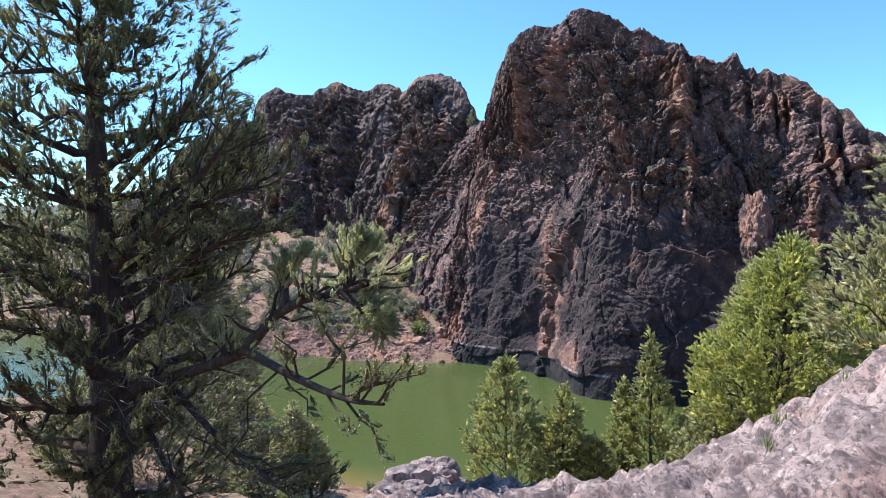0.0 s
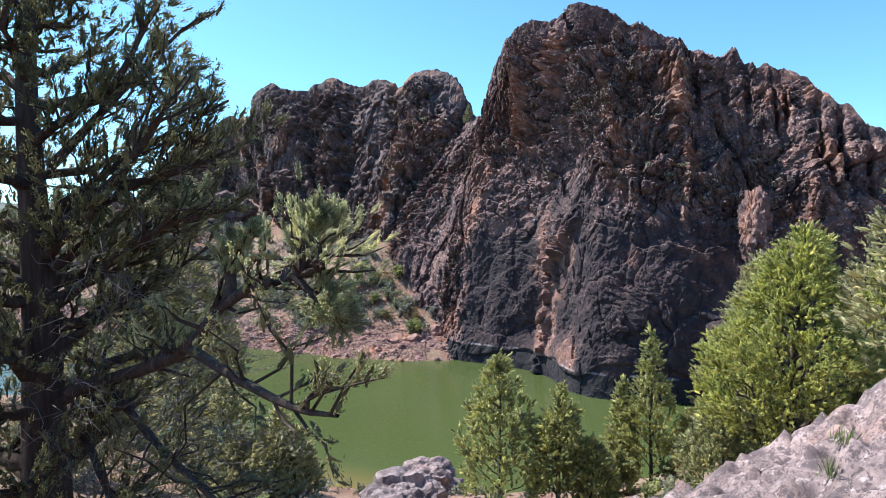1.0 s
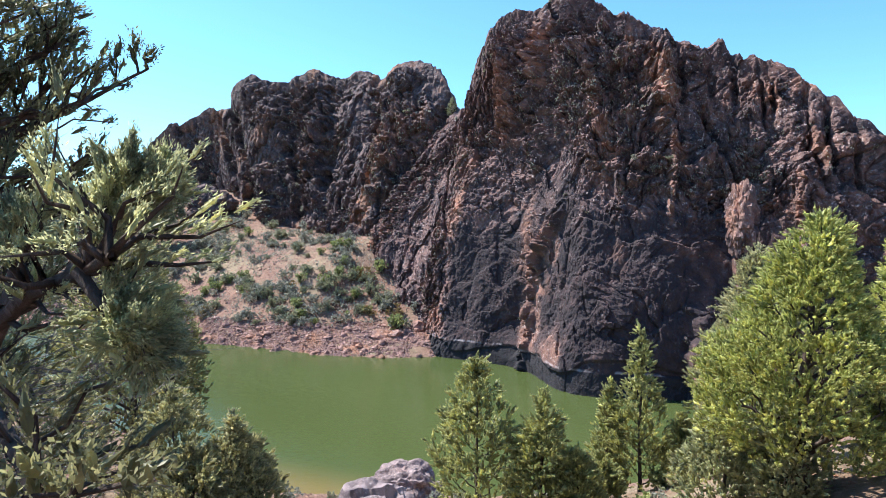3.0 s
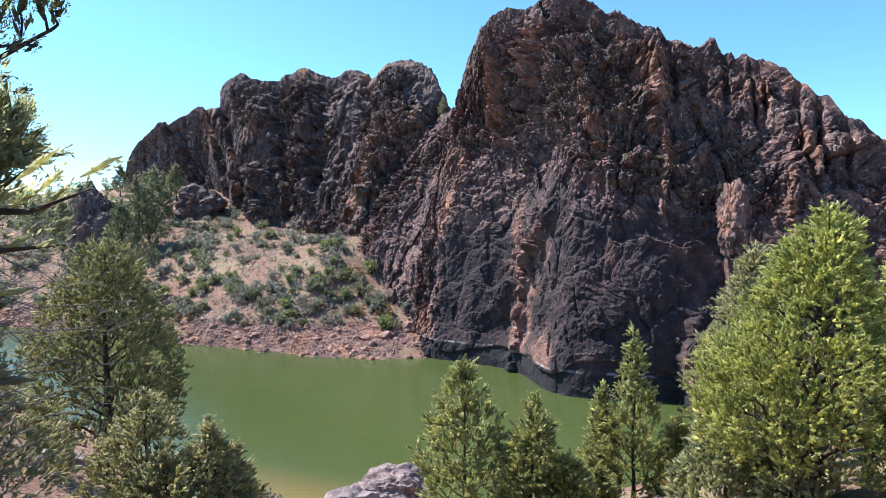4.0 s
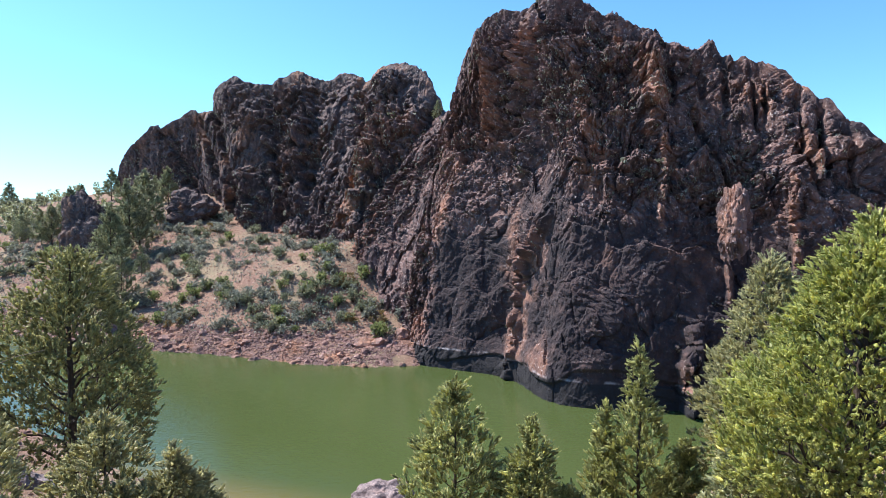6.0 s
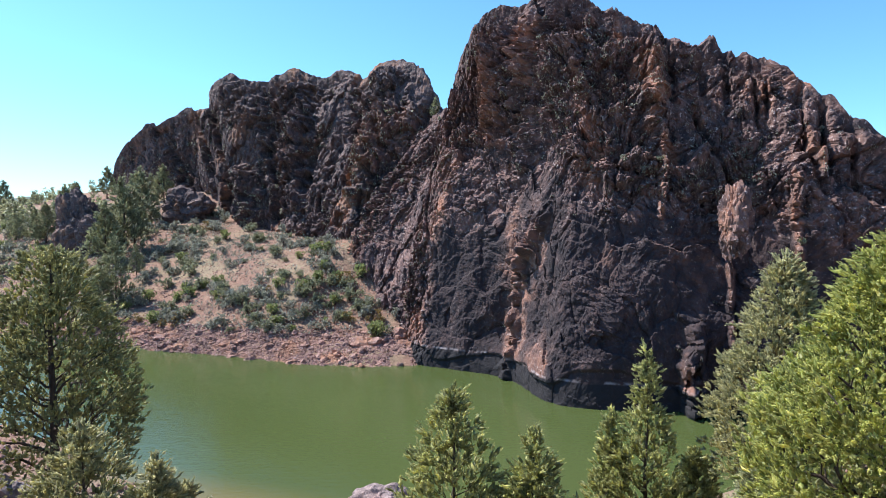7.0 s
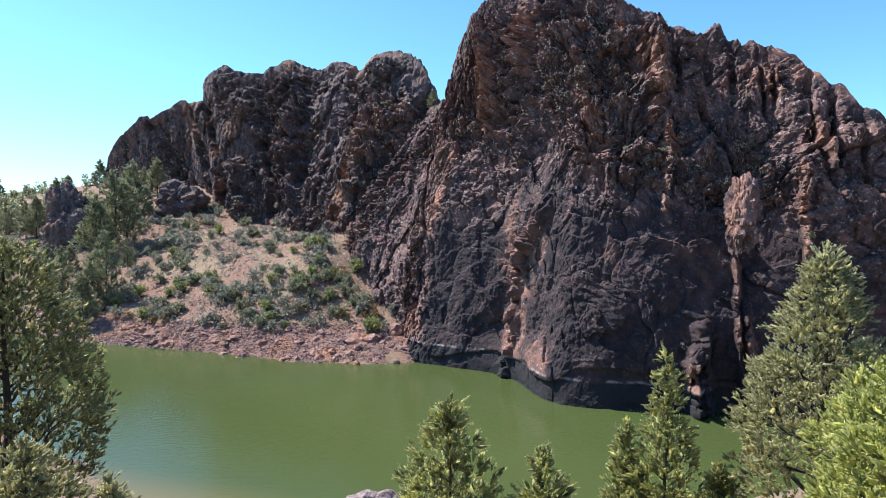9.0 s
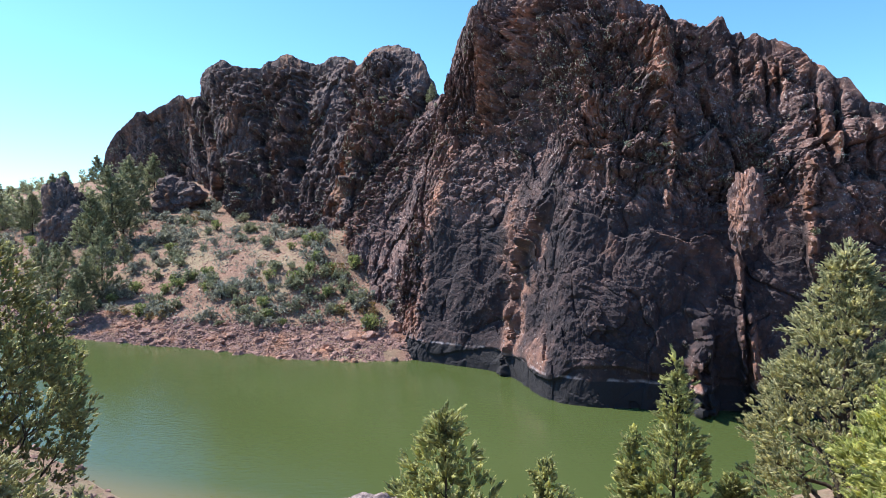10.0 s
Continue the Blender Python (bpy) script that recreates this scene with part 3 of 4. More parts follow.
boulder("boulder", (-0.9, 20.3, 6.95), (1.6, 1.3, 1.3), 21, ROCK_GREY, "grey and pink weathered boulder beside young junipers", subdiv=5, cell=0.9, blocky=0.22)
boulder("boulder", (-0.6, 36.2, 0.9), (2.3, 1.6, 1.5), 24, ROCK_PINK, "pale pink boulder at the lake's edge", subdiv=5, cell=0.9, blocky=0.25)
boulder("boulder", (-12.9, 26.0, 6.7), (1.1, 0.9, 0.9), 27, ROCK_GREY, "dark grey boulder on the near bank", subdiv=4)


def outcrop():
    """The bare tuff slab beside the start of the path."""
    xs, ys = np.linspace(-1.4, 7.2, 200), np.linspace(0.5, 7.4, 200)
    X, Y = np.meshgrid(xs, ys, indexing="ij")
    x, y = X.ravel(), Y.ravel()
    q = np.stack((x, y, 0 * x), 1)
    edge = 5.0 + 0.35 * vnoise(q * 0.7, 3) + 0.12 * (x - 2)
    rise = np.clip(x - 1, 0, 2.6)
    z = 14.48 + 0.10 * np.minimum(x - 1, 0) + 0.17 * rise ** 2 + 0.55 * np.maximum(x - 3.6, 0) + 0.48 * np.clip(5.0 - y, -0.4, 1.5)
    z -= 2.4 * np.maximum(0, y - edge) ** 1.2
    z -= 1.6 * np.maximum(0, -0.45 - x) ** 1.1
    f1, f2, own = cells(q * np.array((1.3, 1.9, 1)) + 0.5 * np.stack((vnoise(q * 1.4, 4), vnoise(q * 1.4, 5), 0 * x), 1), 6)
    z += 0.10 * (own - 0.5) - 0.06 * f1 + 0.10 * vnoise(q * 0.8, 9)
    z -= 0.07 * smooth(0.07, 0.0, f2 - f1)
    f1, f2, own = cells(q * np.array((5, 7, 1)), 16)
    z += 0.06 * (own - 0.5) - 0.07 * f1 + 0.07 * fbm(q * 7, 5, 2)
    f1, f2, own = cells(q * np.array((13, 17, 1)), 26)
    z += 0.035 * (own - 0.5) - 0.04 * f1
    skirt = np.maximum(smooth(6.3, 7.1, x), smooth(1.3, 0.6, y))
    z = z * (1 - skirt) + 11.5 * skirt
    me = mesh_of("rock_outcrop", np.stack((x, y, z), 1), grid_faces(200, 200)[:, ::-1], ROCK_PINK)
    return tagged(new("rock_outcrop", me), "bare pinkish tuff slab sloping beside the trees", "rock outcrop")


outcrop()


# ---- plants ----
def tube(points, radii, sides=6):
    """Places and faces of a tapered round stem along the points."""
    p = np.array(points, float)
    t = np.gradient(p, axis=0)
    t /= np.maximum(np.linalg.norm(t, axis=1)[:, None], 1e-9)
    ref = np.where(np.abs(t[:, 2:3]) > 0.9, np.array([[1.0, 0, 0]]), np.array([[0, 0, 1.0]]))
    a = np.cross(t, ref)
    a /= np.linalg.norm(a, axis=1)[:, None]
    b = np.cross(t, a)
    ang = np.arange(sides) * 2 * math.pi / sides
    ring = p[:, None, :] + np.array(radii)[:, None, None] * (np.cos(ang)[None, :, None] * a[:, None, :] + np.sin(ang)[None, :, None] * b[:, None, :])
    n = len(p)
    i = np.arange(n - 1)[:, None] * sides
    k = np.arange(sides)[None, :]
    f = np.stack((i + k, i + (k + 1) % sides, i + sides + (k + 1) % sides, i + sides + k), 2).reshape(-1, 4)
    return ring.reshape(-1, 3), f


def joined(pieces):
    vs, fs, at = [], [], 0
    for v, f in pieces:
        vs.append(v)
        fs.append(np.asarray(f) + at)
        at += len(v)
    return np.concatenate(vs), np.concatenate(fs)


def sprays(rng, places, outward, per, length, width, spread, loose=0.9, finger=0.0, core=0.0):
    """Small pointed leaf sprays, per at each place, fanning out along outward; with core, each place also bears a thick plume of that radius."""
    n = len(places) * per
    c = np.repeat(places, per, 0) + rng.normal(0, spread, (n, 3))
    lead = outward + np.array((0, 0, 0.45)) + rng.normal(0, 0.25, outward.shape)
    lead /= np.linalg.norm(lead, axis=1)[:, None]
    size = rng.uniform(0.6, 1.3, len(places))
    if finger:
        c += np.repeat(lead, per, 0) * (finger * rng.uniform(0, 1, n) ** 0.8 * np.repeat(size, per))[:, None]
    d = np.repeat(outward, per, 0) + rng.normal(0, loose, (n, 3)) * 0.6 + np.array((0, 0, 0.28))
    d /= np.linalg.norm(d, axis=1)[:, None]
    ln = length * rng.uniform(0.55, 1.3, n)[:, None]
    wd = width * rng.uniform(0.7, 1.3, n)[:, None]
    s = np.cross(d, rng.normal(0, 0.65, (n, 3)) + np.array((0, 0, 0.6)))
    s /= np.maximum(np.linalg.norm(s, axis=1)[:, None], 1e-9)
    mid = c + d * ln * 0.5
    v = np.stack((c, mid + s * wd, c + d * ln, mid - s * wd), 1).reshape(-1, 3)
    f = np.arange(n * 4).reshape(-1, 4)
    if not core:
        return v, f
    k, sides = len(places), 5
    a = np.cross(lead, rng.normal(0, 1, (k, 3)))
    a /= np.maximum(np.linalg.norm(a, axis=1)[:, None], 1e-9)
    b = np.cross(lead, a)
    ang = np.arange(sides) * 2 * math.pi / sides
    ring = np.cos(ang)[None, :, None] * a[:, None, :] + np.sin(ang)[None, :, None] * b[:, None, :]
    levels = []
    for at, r in ((-0.15, 0.3), (0.25, 1.0), (0.65, 0.85), (1.1, 0.12)):
        wob = rng.uniform(0.6, 1.35, (k, sides, 1)) * (core * size)[:, None, None] * r
        levels.append(places[:, None, :] + lead[:, None, :] * (finger * size * at)[:, None, None] + ring * wob + rng.normal(0, core * 0.25, (k, 1, 3)))
    pv = np.stack(levels, 1).reshape(-1, 3)
    i, j = np.meshgrid(np.arange(3), np.arange(sides), indexing="ij")
    quad = np.stack((i * sides + j, i * sides + (j + 1) % sides, (i + 1) * sides + (j + 1) % sides, (i + 1) * sides + j), 2).reshape(-1, 4)
    pf = (quad[None] + (4 * sides * np.arange(k))[:, None, None]).reshape(-1, 4)
    return joined(((v, f), (pv, pf)))


def bent(rng, a, b, n=6, sag=0.0, wobble=0.04):
    a, b = np.array(a, float), np.array(b, float)
    t = np.linspace(0, 1, n)[:, None]
    size = np.linalg.norm(b - a)
    p = a + (b - a) * t + rng.normal(0, wobble * size, (n, 3)) * np.sin(t * math.pi)
    p[:, 2] += sag * size * np.sin(t[:, 0] * math.pi)
    return p


def branching(rng, limbs, subs, sub_len, tufts, thick, longest=9.0):
    """For each limb (points, radius): its wood, and the places and directions of the tufts that it bears."""
    woods, places, outs = [], [], []
    for pts, rad in limbs:
        n = len(pts)
        wood = [tube(pts, np.linspace(rad, rad * 0.25, n), 6)]
        size = np.linalg.norm(pts[-1] - pts[0])
        for k in range(subs):
            f = rng.uniform(0.22, 1.0)
            x = f * (n - 1)
            i = min(int(x), n - 2)
            at = pts[i] + (pts[i + 1] - pts[i]) * (x - i)
            along = pts[i + 1] - pts[i]
            along = along / np.linalg.norm(along)
            d = along * 0.8 + rng.normal(0, 0.55, 3) + np.array((0, 0, 0.30))
            d /= np.linalg.norm(d)
            ln = sub_len * size * rng.uniform(0.5, 1.2) * (1.15 - 0.6 * f)
            ln = min(ln, longest)
            q = bent(rng, at, at + d * ln, 4, 0.02, 0.07)
            wood.append(tube(q, np.linspace(max(thick, rad * 0.3), thick * 0.5, 4), 3))
            for g in np.linspace(0.35, 1.0, tufts):
                x2 = g * 3
                j = min(int(x2), 2)
                places.append(q[j] + (q[j + 1] - q[j]) * (x2 - j) + rng.normal(0, 0.05 * ln, 3))
                outs.append(d)
        woods.append(joined(wood))
    return woods, np.array(places), np.array(outs)


def juniper(name, place, tall, profile, limbs_n, leaf, seed, label, subs=7, sub_len=0.45, tufts=4, per=16, length=0.10, width=0.016, first=0.12,
            trunk_r=0.07, rise=0.35, lean=(0, 0), extra=(), group="junipers on the near bank", split=True, spread=0.04, fill=0, clump=0.07, finger=0.0, near=(), core=0.0):
    """A juniper: tapered trunk, limbs with twigs, and leaf sprays in tufts. profile: (height share, radius) pairs."""
    rng = np.random.default_rng(seed)
    hs, rs = np.array([a for a, b in profile]), np.array([b for a, b in profile])
    t = np.linspace(0, 1, 14)
    axis_pts = np.stack((lean[0] * t + 0.03 * tall * vnoise(np.stack((t * 3, 0 * t + seed, 0 * t), 1), 1) * t, lean[1] * t + 0.03 * tall * vnoise(np.stack((t * 3, 0 * t + seed, 0 * t), 1), 2) * t, t * tall * 0.97), 1)
    trunk = tube(np.vstack((axis_pts[:1] - np.array((0, 0, 0.35)), axis_pts)), np.r_[trunk_r * 1.35, trunk_r * (1 - 0.93 * t) * (1 + 0.25 * np.exp(-t * 14))], 10)
    limbs = []
    for k in range(limbs_n):
        h = first + (0.97 - first) * ((k + 0.5) / limbs_n) ** 0.9
        az = k * 2.39996 + rng.uniform(-0.4, 0.4)
        r = np.interp(min(h + rise * 0.35, 1), hs, rs) * rng.uniform(0.72, 1.08)
        a = np.array([np.interp(h, t, axis_pts[:, c]) for c in range(3)])
        b = a + np.array((math.cos(az) * r, math.sin(az) * r, rise * r + 0.05 * tall * (1 - h)))
        b[2] = min(b[2], tall * 1.0)
        limbs.append((bent(rng, a, b, 6, -0.05, 0.05), max(0.006, trunk_r * 0.42 * (1 - 0.75 * h))))
    for pts, rad in extra:
        limbs.append((spline(pts, np.linspace(0, len(pts) - 1, 10)), rad))
    woods, places, outs = branching(rng, limbs, subs, sub_len, tufts, max(0.003, trunk_r * 0.045))
    if fill:
        h = first + (1 - first) * rng.uniform(0, 1, fill * 3) ** 0.9
        r = np.interp(h, hs, rs)
        keep = np.flatnonzero(rng.uniform(0, rs.max(), fill * 3) < r)[:fill]
        h, r = h[keep], r[keep]
        az = rng.uniform(0, 2 * math.pi, len(keep))
        ring = np.stack((np.cos(az), np.sin(az), 0 * az), 1)
        lobes = 1 + 0.28 * vnoise(np.c_[ring[:, :2] * 1.7, h * 5 + seed], seed) + 0.15 * vnoise(np.c_[ring[:, :2] * 4, h * 11 + seed], seed + 1)
        at = ring * (r * lobes * rng.uniform(0.76, 1.0, len(keep)))[:, None]
        at[:, 2] = h * tall + 0.18 * r
        at[:, :2] += np.stack([np.interp(h, t, axis_pts[:, c]) for c in (0, 1)], 1)
        gaps = (vnoise(at * (2.6 / max(0.6, rs.max())) + seed, seed + 2) > -0.35) & (vnoise(at * (6.5 / max(0.8, rs.max() ** 0.5)) + seed, seed + 3) > -0.22)
        at, ring = np.repeat(at[gaps], 4, 0), np.repeat((ring + np.array((0, 0, 0.55)))[gaps], 4, 0)
        side = rng.normal(0, 1, at.shape)
        places, outs = np.vstack((places, at + side * clump)), np.vstack((outs, ring + 0.5 * side))
    places = np.vstack((places, axis_pts[-1] + rng.normal(0, 0.04, (12, 3))))
    outs = np.vstack((outs, np.tile((0, 0, 1.0), (12, 1))))
    tree = empty(name, pose(*place), label, "tree", group)
    part("trunk", mesh_of("trunk", *trunk, BARK), tree)
    if split:
        for w in woods:
            part("limb", mesh_of("limb", *w, BARK), tree)
    else:
        part("branches", mesh_of("branches", *joined(woods), BARK), tree)
    part("crown", mesh_of("crown", *sprays(rng, places, outs, per, length, width, spread, 0.9, finger, core), leaf, False), tree)
    if near:
        limbs = [(spline(pts, np.linspace(0, len(pts) - 1, 10)), rad) for pts, rad in near]
        woods, places, outs = branching(rng, limbs, 46, 0.42, 6, 0.004, 0.5)
        for w in woods:
            part("limb", mesh_of("limb", *w, BARK), tree)
        # paler foliage colour paints sunlight onto the outer limb
        part("crown", mesh_of("crown", *sprays(rng, places, outs, 50, 0.022, 0.0030, 0.010, 0.8, 0.08, 0.009), JUNIPER_SUNLIT, False), tree, "outer sprays of the low limb, coloured paler as sunlit")
    return tree


CONE = ((0, 0.75), (0.2, 1.0), (0.45, 0.85), (0.7, 0.52), (0.88, 0.24), (1, 0.06))
SPIRE = ((0, 0.7), (0.2, 1.0), (0.45, 0.72), (0.65, 0.42), (0.85, 0.24), (1, 0.08))
EGG = ((0, 0.5), (0.1, 0.8), (0.25, 1.0), (0.4, 0.97), (0.55, 0.76), (0.7, 0.52), (0.82, 0.38), (0.92, 0.27), (0.97, 0.15), (1, 0.05))
DOME = ((0, 0.75), (0.1, 0.92), (0.3, 1.0), (0.5, 0.9), (0.7, 0.66), (0.85, 0.48), (0.95, 0.34), (1, 0.12))


def scaled(profile, r):
    return [(a, b * r) for a, b in profile]


def planted(x, y):
    return (x, y, height(x, y) - 0.08)


# the old juniper that the path passes first
OLD = (-3.8, 6.9, 12.3)
old_limbs = [
    ([(0.31, -0.1, 2.39), (1.27, -0.6, 2.73), (1.93, -1.2, 3.05), (2.41, -1.6, 3.5), (2.92, -2.0, 3.67), (3.23, -2.3, 3.77)], 0.075),
    ([(2.41, -1.6, 3.5), (2.42, -1.55, 3.75), (2.55, -1.6, 3.95)], 0.05),
    ([(2.92, -2.0, 3.67), (3.0, -1.9, 3.9), (3.1, -1.9, 4.1)], 0.04),
    ([(1.93, -1.2, 3.05), (2.6, -1.9, 2.95), (3.1, -2.5, 2.95), (3.4, -2.8, 3.0)], 0.045),
    ([(2.92, -2.0, 3.67), (3.05, -1.85, 3.9), (3.2, -1.8, 4.05)], 0.03),
    ([(3.0, -2.1, 3.7), (3.2, -2.25, 3.55), (3.35, -2.3, 3.45)], 0.03),
    ([(0.8, -0.3, 2.5), (1.5, -0.8, 2.1), (2.2, -1.4, 1.9), (2.6, -1.7, 1.8)], 0.045),
    ([(0.5, -0.2, 2.0), (1.2, -0.9, 1.5), (1.8, -1.5, 1.3)], 0.04),
    ([(0.1, 0, 3.2), (0.9, 0, 3.8), (1.7, 0.1, 4.2)], 0.05),
    ([(0.1, 0, 3.8), (1.0, -0.2, 4.4), (2.0, -0.2, 4.7)], 0.05),
    ([(0.1, 0.1, 4.2), (0.9, 0.2, 4.8), (1.8, 0.2, 5.3)], 0.05),
    ([(0.6, 0, 3.6), (1.3, -0.3, 4.0), (2.1, -0.4, 4.2)], 0.04),
    ([(0.6, 0, 4.4), (1.3, 0.3, 4.6), (2.2, 0.2, 5.0)], 0.04),
    ([(0.3, 0, 5.2), (0.9, -0.4, 5.25), (1.3, -0.5, 5.8)], 0.06),
    ([(0.1, -0.1, 3.9), (0.9, -0.4, 4.4), (1.4, -0.7, 4.8), (1.7, -0.9, 5.1)], 0.06),
    ([(0.1, 0, 3.3), (0.7, 0.1, 3.6), (1.3, -0.3, 4.0), (1.6, -0.6, 4.2)], 0.05),
    ([(0.1, 0, 3.6), (0.8, 0.2, 4.2), (1.2, 0.4, 4.7), (1.45, 0.4, 5.0)], 0.06),
    ([(0.1, 0, 4.6), (0.8, 0.1, 5.4), (1.4, 0.1, 6.0)], 0.05),
    ([(0.1, 0, 2.8), (0.8, 0.3, 3.3), (1.5, 0.4, 3.8)], 0.05),
    ([(-0.1, 0, 3.4), (-0.9, -0.1, 3.7), (-1.7, -0.3, 4.1), (-2.4, -0.3, 4.9)], 0.08),
    ([(-0.1, 0, 2.2), (-0.9, -0.5, 2.3), (-1.6, -0.9, 2.6)], 0.06),
]
# main crown and lower limbs take the shade-darkened foliage
old_tree = juniper("juniper_tree", OLD, 8.1, ((0, 1.6), (0.28, 1.3), (0.48, 1.25), (0.65, 1.6), (0.82, 1.1), (0.93, 0.6), (1, 0.2)), 48, JUNIPER_SHADED, 101, "old juniper with shade coloured into its crown, a thick trunk and spreading limbs", subs=14, sub_len=0.40, tufts=5,
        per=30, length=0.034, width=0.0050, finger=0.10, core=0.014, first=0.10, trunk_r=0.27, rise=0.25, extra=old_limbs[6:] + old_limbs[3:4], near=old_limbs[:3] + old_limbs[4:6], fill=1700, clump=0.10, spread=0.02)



def dead_twigs(tree, n, seed):
    """Bare grey twigs inside the shaded lower crown."""
    g = np.random.default_rng(seed)
    stems = []
    for k in range(n):
        az, h = g.uniform(-0.9, 2.6), g.uniform(0.8, 4.0)
        r = g.uniform(0.4, 1.7)
        a = np.array((math.cos(az) * r, math.sin(az) * r, h))
        d = np.array((math.cos(az), math.sin(az), g.uniform(-0.5, 0.5))) + g.normal(0, 0.5, 3)
        size = g.uniform(0.2, 0.7)
        pts = bent(g, a, a + d * size, 5, -0.04, 0.08)
        stems.append(tube(pts, np.linspace(0.006, 0.002, 5), 3))
        for j in (2, 3):
            b = pts[j] + (d + g.normal(0, 0.7, 3)) * size * 0.4
            stems.append(tube(bent(g, pts[j], b, 4, 0, 0.08), np.linspace(0.0035, 0.0015, 4), 3))
    tagged(part("deadwood", mesh_of("deadwood", *joined(stems), DEAD_WOOD), tree, "bare silvery dead twigs"), kind="stuff")


dead_twigs(old_tree, 520, 103)

# junipers on the right of the path
juniper("juniper_tree", (6.77, 12.14, 11.75), 4.5, scaled(EGG, 1.5), 44, JUNIPER_BRIGHT, 111, "bushy bright yellow-green juniper with a forked trunk", subs=8, sub_len=0.42, tufts=4, per=14, length=0.040, width=0.0075, first=0.12, fill=2600, clump=0.06, spread=0.014, finger=0.095, core=0.021,
        trunk_r=0.13, rise=0.55)
juniper("juniper_tree", planted(7.6, 15.0), 3.6, scaled(DOME, 0.85), 30, JUNIPER_BRIGHT, 113, "rounded yellow-green juniper close to a larger one", subs=7, sub_len=0.45, tufts=4, per=14, length=0.046, width=0.0085, fill=800, clump=0.06, spread=0.016, finger=0.10, core=0.022, trunk_r=0.08, rise=0.55)
juniper("juniper_tree", (10.0, 19.35, height(10.0, 19.35) - 0.1), 15.5 - height(10.0, 19.35), scaled(CONE, 1.75), 46, JUNIPER_GREY, 115, "tall grey-green juniper with drooping lower limbs", subs=8, sub_len=0.42, tufts=4, per=12, length=0.060, width=0.0115, fill=1600, clump=0.08, spread=0.02, finger=0.13, core=0.028, trunk_r=0.14, rise=0.4)
juniper("juniper_tree", planted(10.8, 14.8), 4.2, scaled(DOME, 1.4), 30, JUNIPER_BRIGHT, 117, "green juniper beside the tuff slab", subs=8, tufts=4, per=14, length=0.05, width=0.010, core=0.028, fill=700, clump=0.07, spread=0.018, finger=0.13, trunk_r=0.1, rise=0.5)
juniper("juniper_tree", (4.75, 6.1, 14.6), 2.7, scaled(DOME, 0.85), 26, JUNIPER_GREY, 119, "small grey-green juniper behind the bare slab", subs=8, tufts=4, per=20, length=0.030, width=0.0045, core=0.016, fill=420, clump=0.05, spread=0.012, finger=0.09, trunk_r=0.05, rise=0.5)

for x, y, tall, r, seed in ((5.95, 13.1, 2.1, 0.85, 153), (6.6, 12.3, 1.6, 0.7, 155), (8.6, 12.2, 2.0, 0.8, 157)):
    juniper("juniper_tree", planted(x, y), tall, scaled(DOME, r), 24, JUNIPER_SUNLIT, seed, "low bushy juniper at the foot of a larger one", subs=7, tufts=4, per=14, length=0.042, width=0.0075, core=0.025, fill=500, clump=0.06, spread=0.014, finger=0.11, trunk_r=0.04,
            rise=0.5, first=0.0)

# young junipers below the path
for x, y, top, r, seed, shape in ((1.95, 18.5, 12.55, 1.4, 121, CONE), (3.5, 17.8, 11.8, 0.85, 123, CONE), (4.35, 17.4, 10.4, 0.7, 125, CONE), (7.1, 20.5, 12.9, 1.05, 127, SPIRE),
                                  (6.15, 20.9, 11.3, 0.65, 129, SPIRE), (8.45, 20.6, 10.2, 0.7, 131, CONE), (5.4, 18.8, 9.7, 0.6, 133, CONE)):
    g = height(x, y)
    juniper("juniper_tree", (x, y, g - 0.08), top - g + 0.08, scaled(shape, r), 32, JUNIPER, seed, "young pointed juniper on the bank above the lake", subs=7, sub_len=0.42, tufts=4, per=12, length=0.058, width=0.011, fill=int(480 * r), clump=0.06, spread=0.018, finger=0.15, core=0.028,
            trunk_r=0.06, rise=0.6, first=0.04)
for x, y, top, r, seed, leaf in ((-6.5, 19.4, 11.6, 1.25, 141, JUNIPER_GREY), (-4.75, 19.0, 10.9, 0.8, 143, JUNIPER_GREY), (-4.3, 19.6, 10.0, 0.75, 145, JUNIPER_GREY), (-5.6, 18.4, 10.2, 1.0, 147, JUNIPER_GREY), (-9.3, 17.2, 13.0, 1.7, 149, JUNIPER_GREY)):
    g = height(x, y)
    juniper("juniper_tree", (x, y, g - 0.08), top - g + 0.08, scaled(CONE, r * 1.15), 30, leaf, seed, "small sunlit juniper on the near bank", subs=7, sub_len=0.45, tufts=4, per=12, length=0.058, width=0.011, fill=int(480 * r), clump=0.06, spread=0.018, finger=0.15, core=0.028, trunk_r=0.06, rise=0.6, first=0.04)
juniper("juniper_tree", (-9.9, 24.2, height(-9.9, 24.2) - 0.1), 15.5 - height(-9.9, 24.2), scaled(DOME, 2.35), 50, JUNIPER_DARK, 151, "large rounded dark green juniper above the shore", subs=8, sub_len=0.42, tufts=4, per=12, length=0.070, width=0.0130, fill=2300, clump=0.09, spread=0.022, finger=0.15, core=0.034, trunk_r=0.17, rise=0.6)


# trees across the lake, a few built and the rest copied
far_kinds = []
for seed, tall, shape, r in ((201, 9.0, CONE, 2.3), (203, 11.0, CONE, 2.6), (205, 8.0, SPIRE, 2.3)):
    far_kinds.append((juniper("juniper_tree", (0, 0, 0), tall, scaled(shape, r), 18, JUNIPER_FAR, seed, "dark conical juniper on the far slope", subs=7, sub_len=0.5, tufts=4, per=7, length=0.20, width=0.05, core=0.09, fill=170, clump=0.18, finger=0.45, trunk_r=0.14, rise=0.35,
                              first=0.1, group="junipers across the lake", spread=0.10), tall))
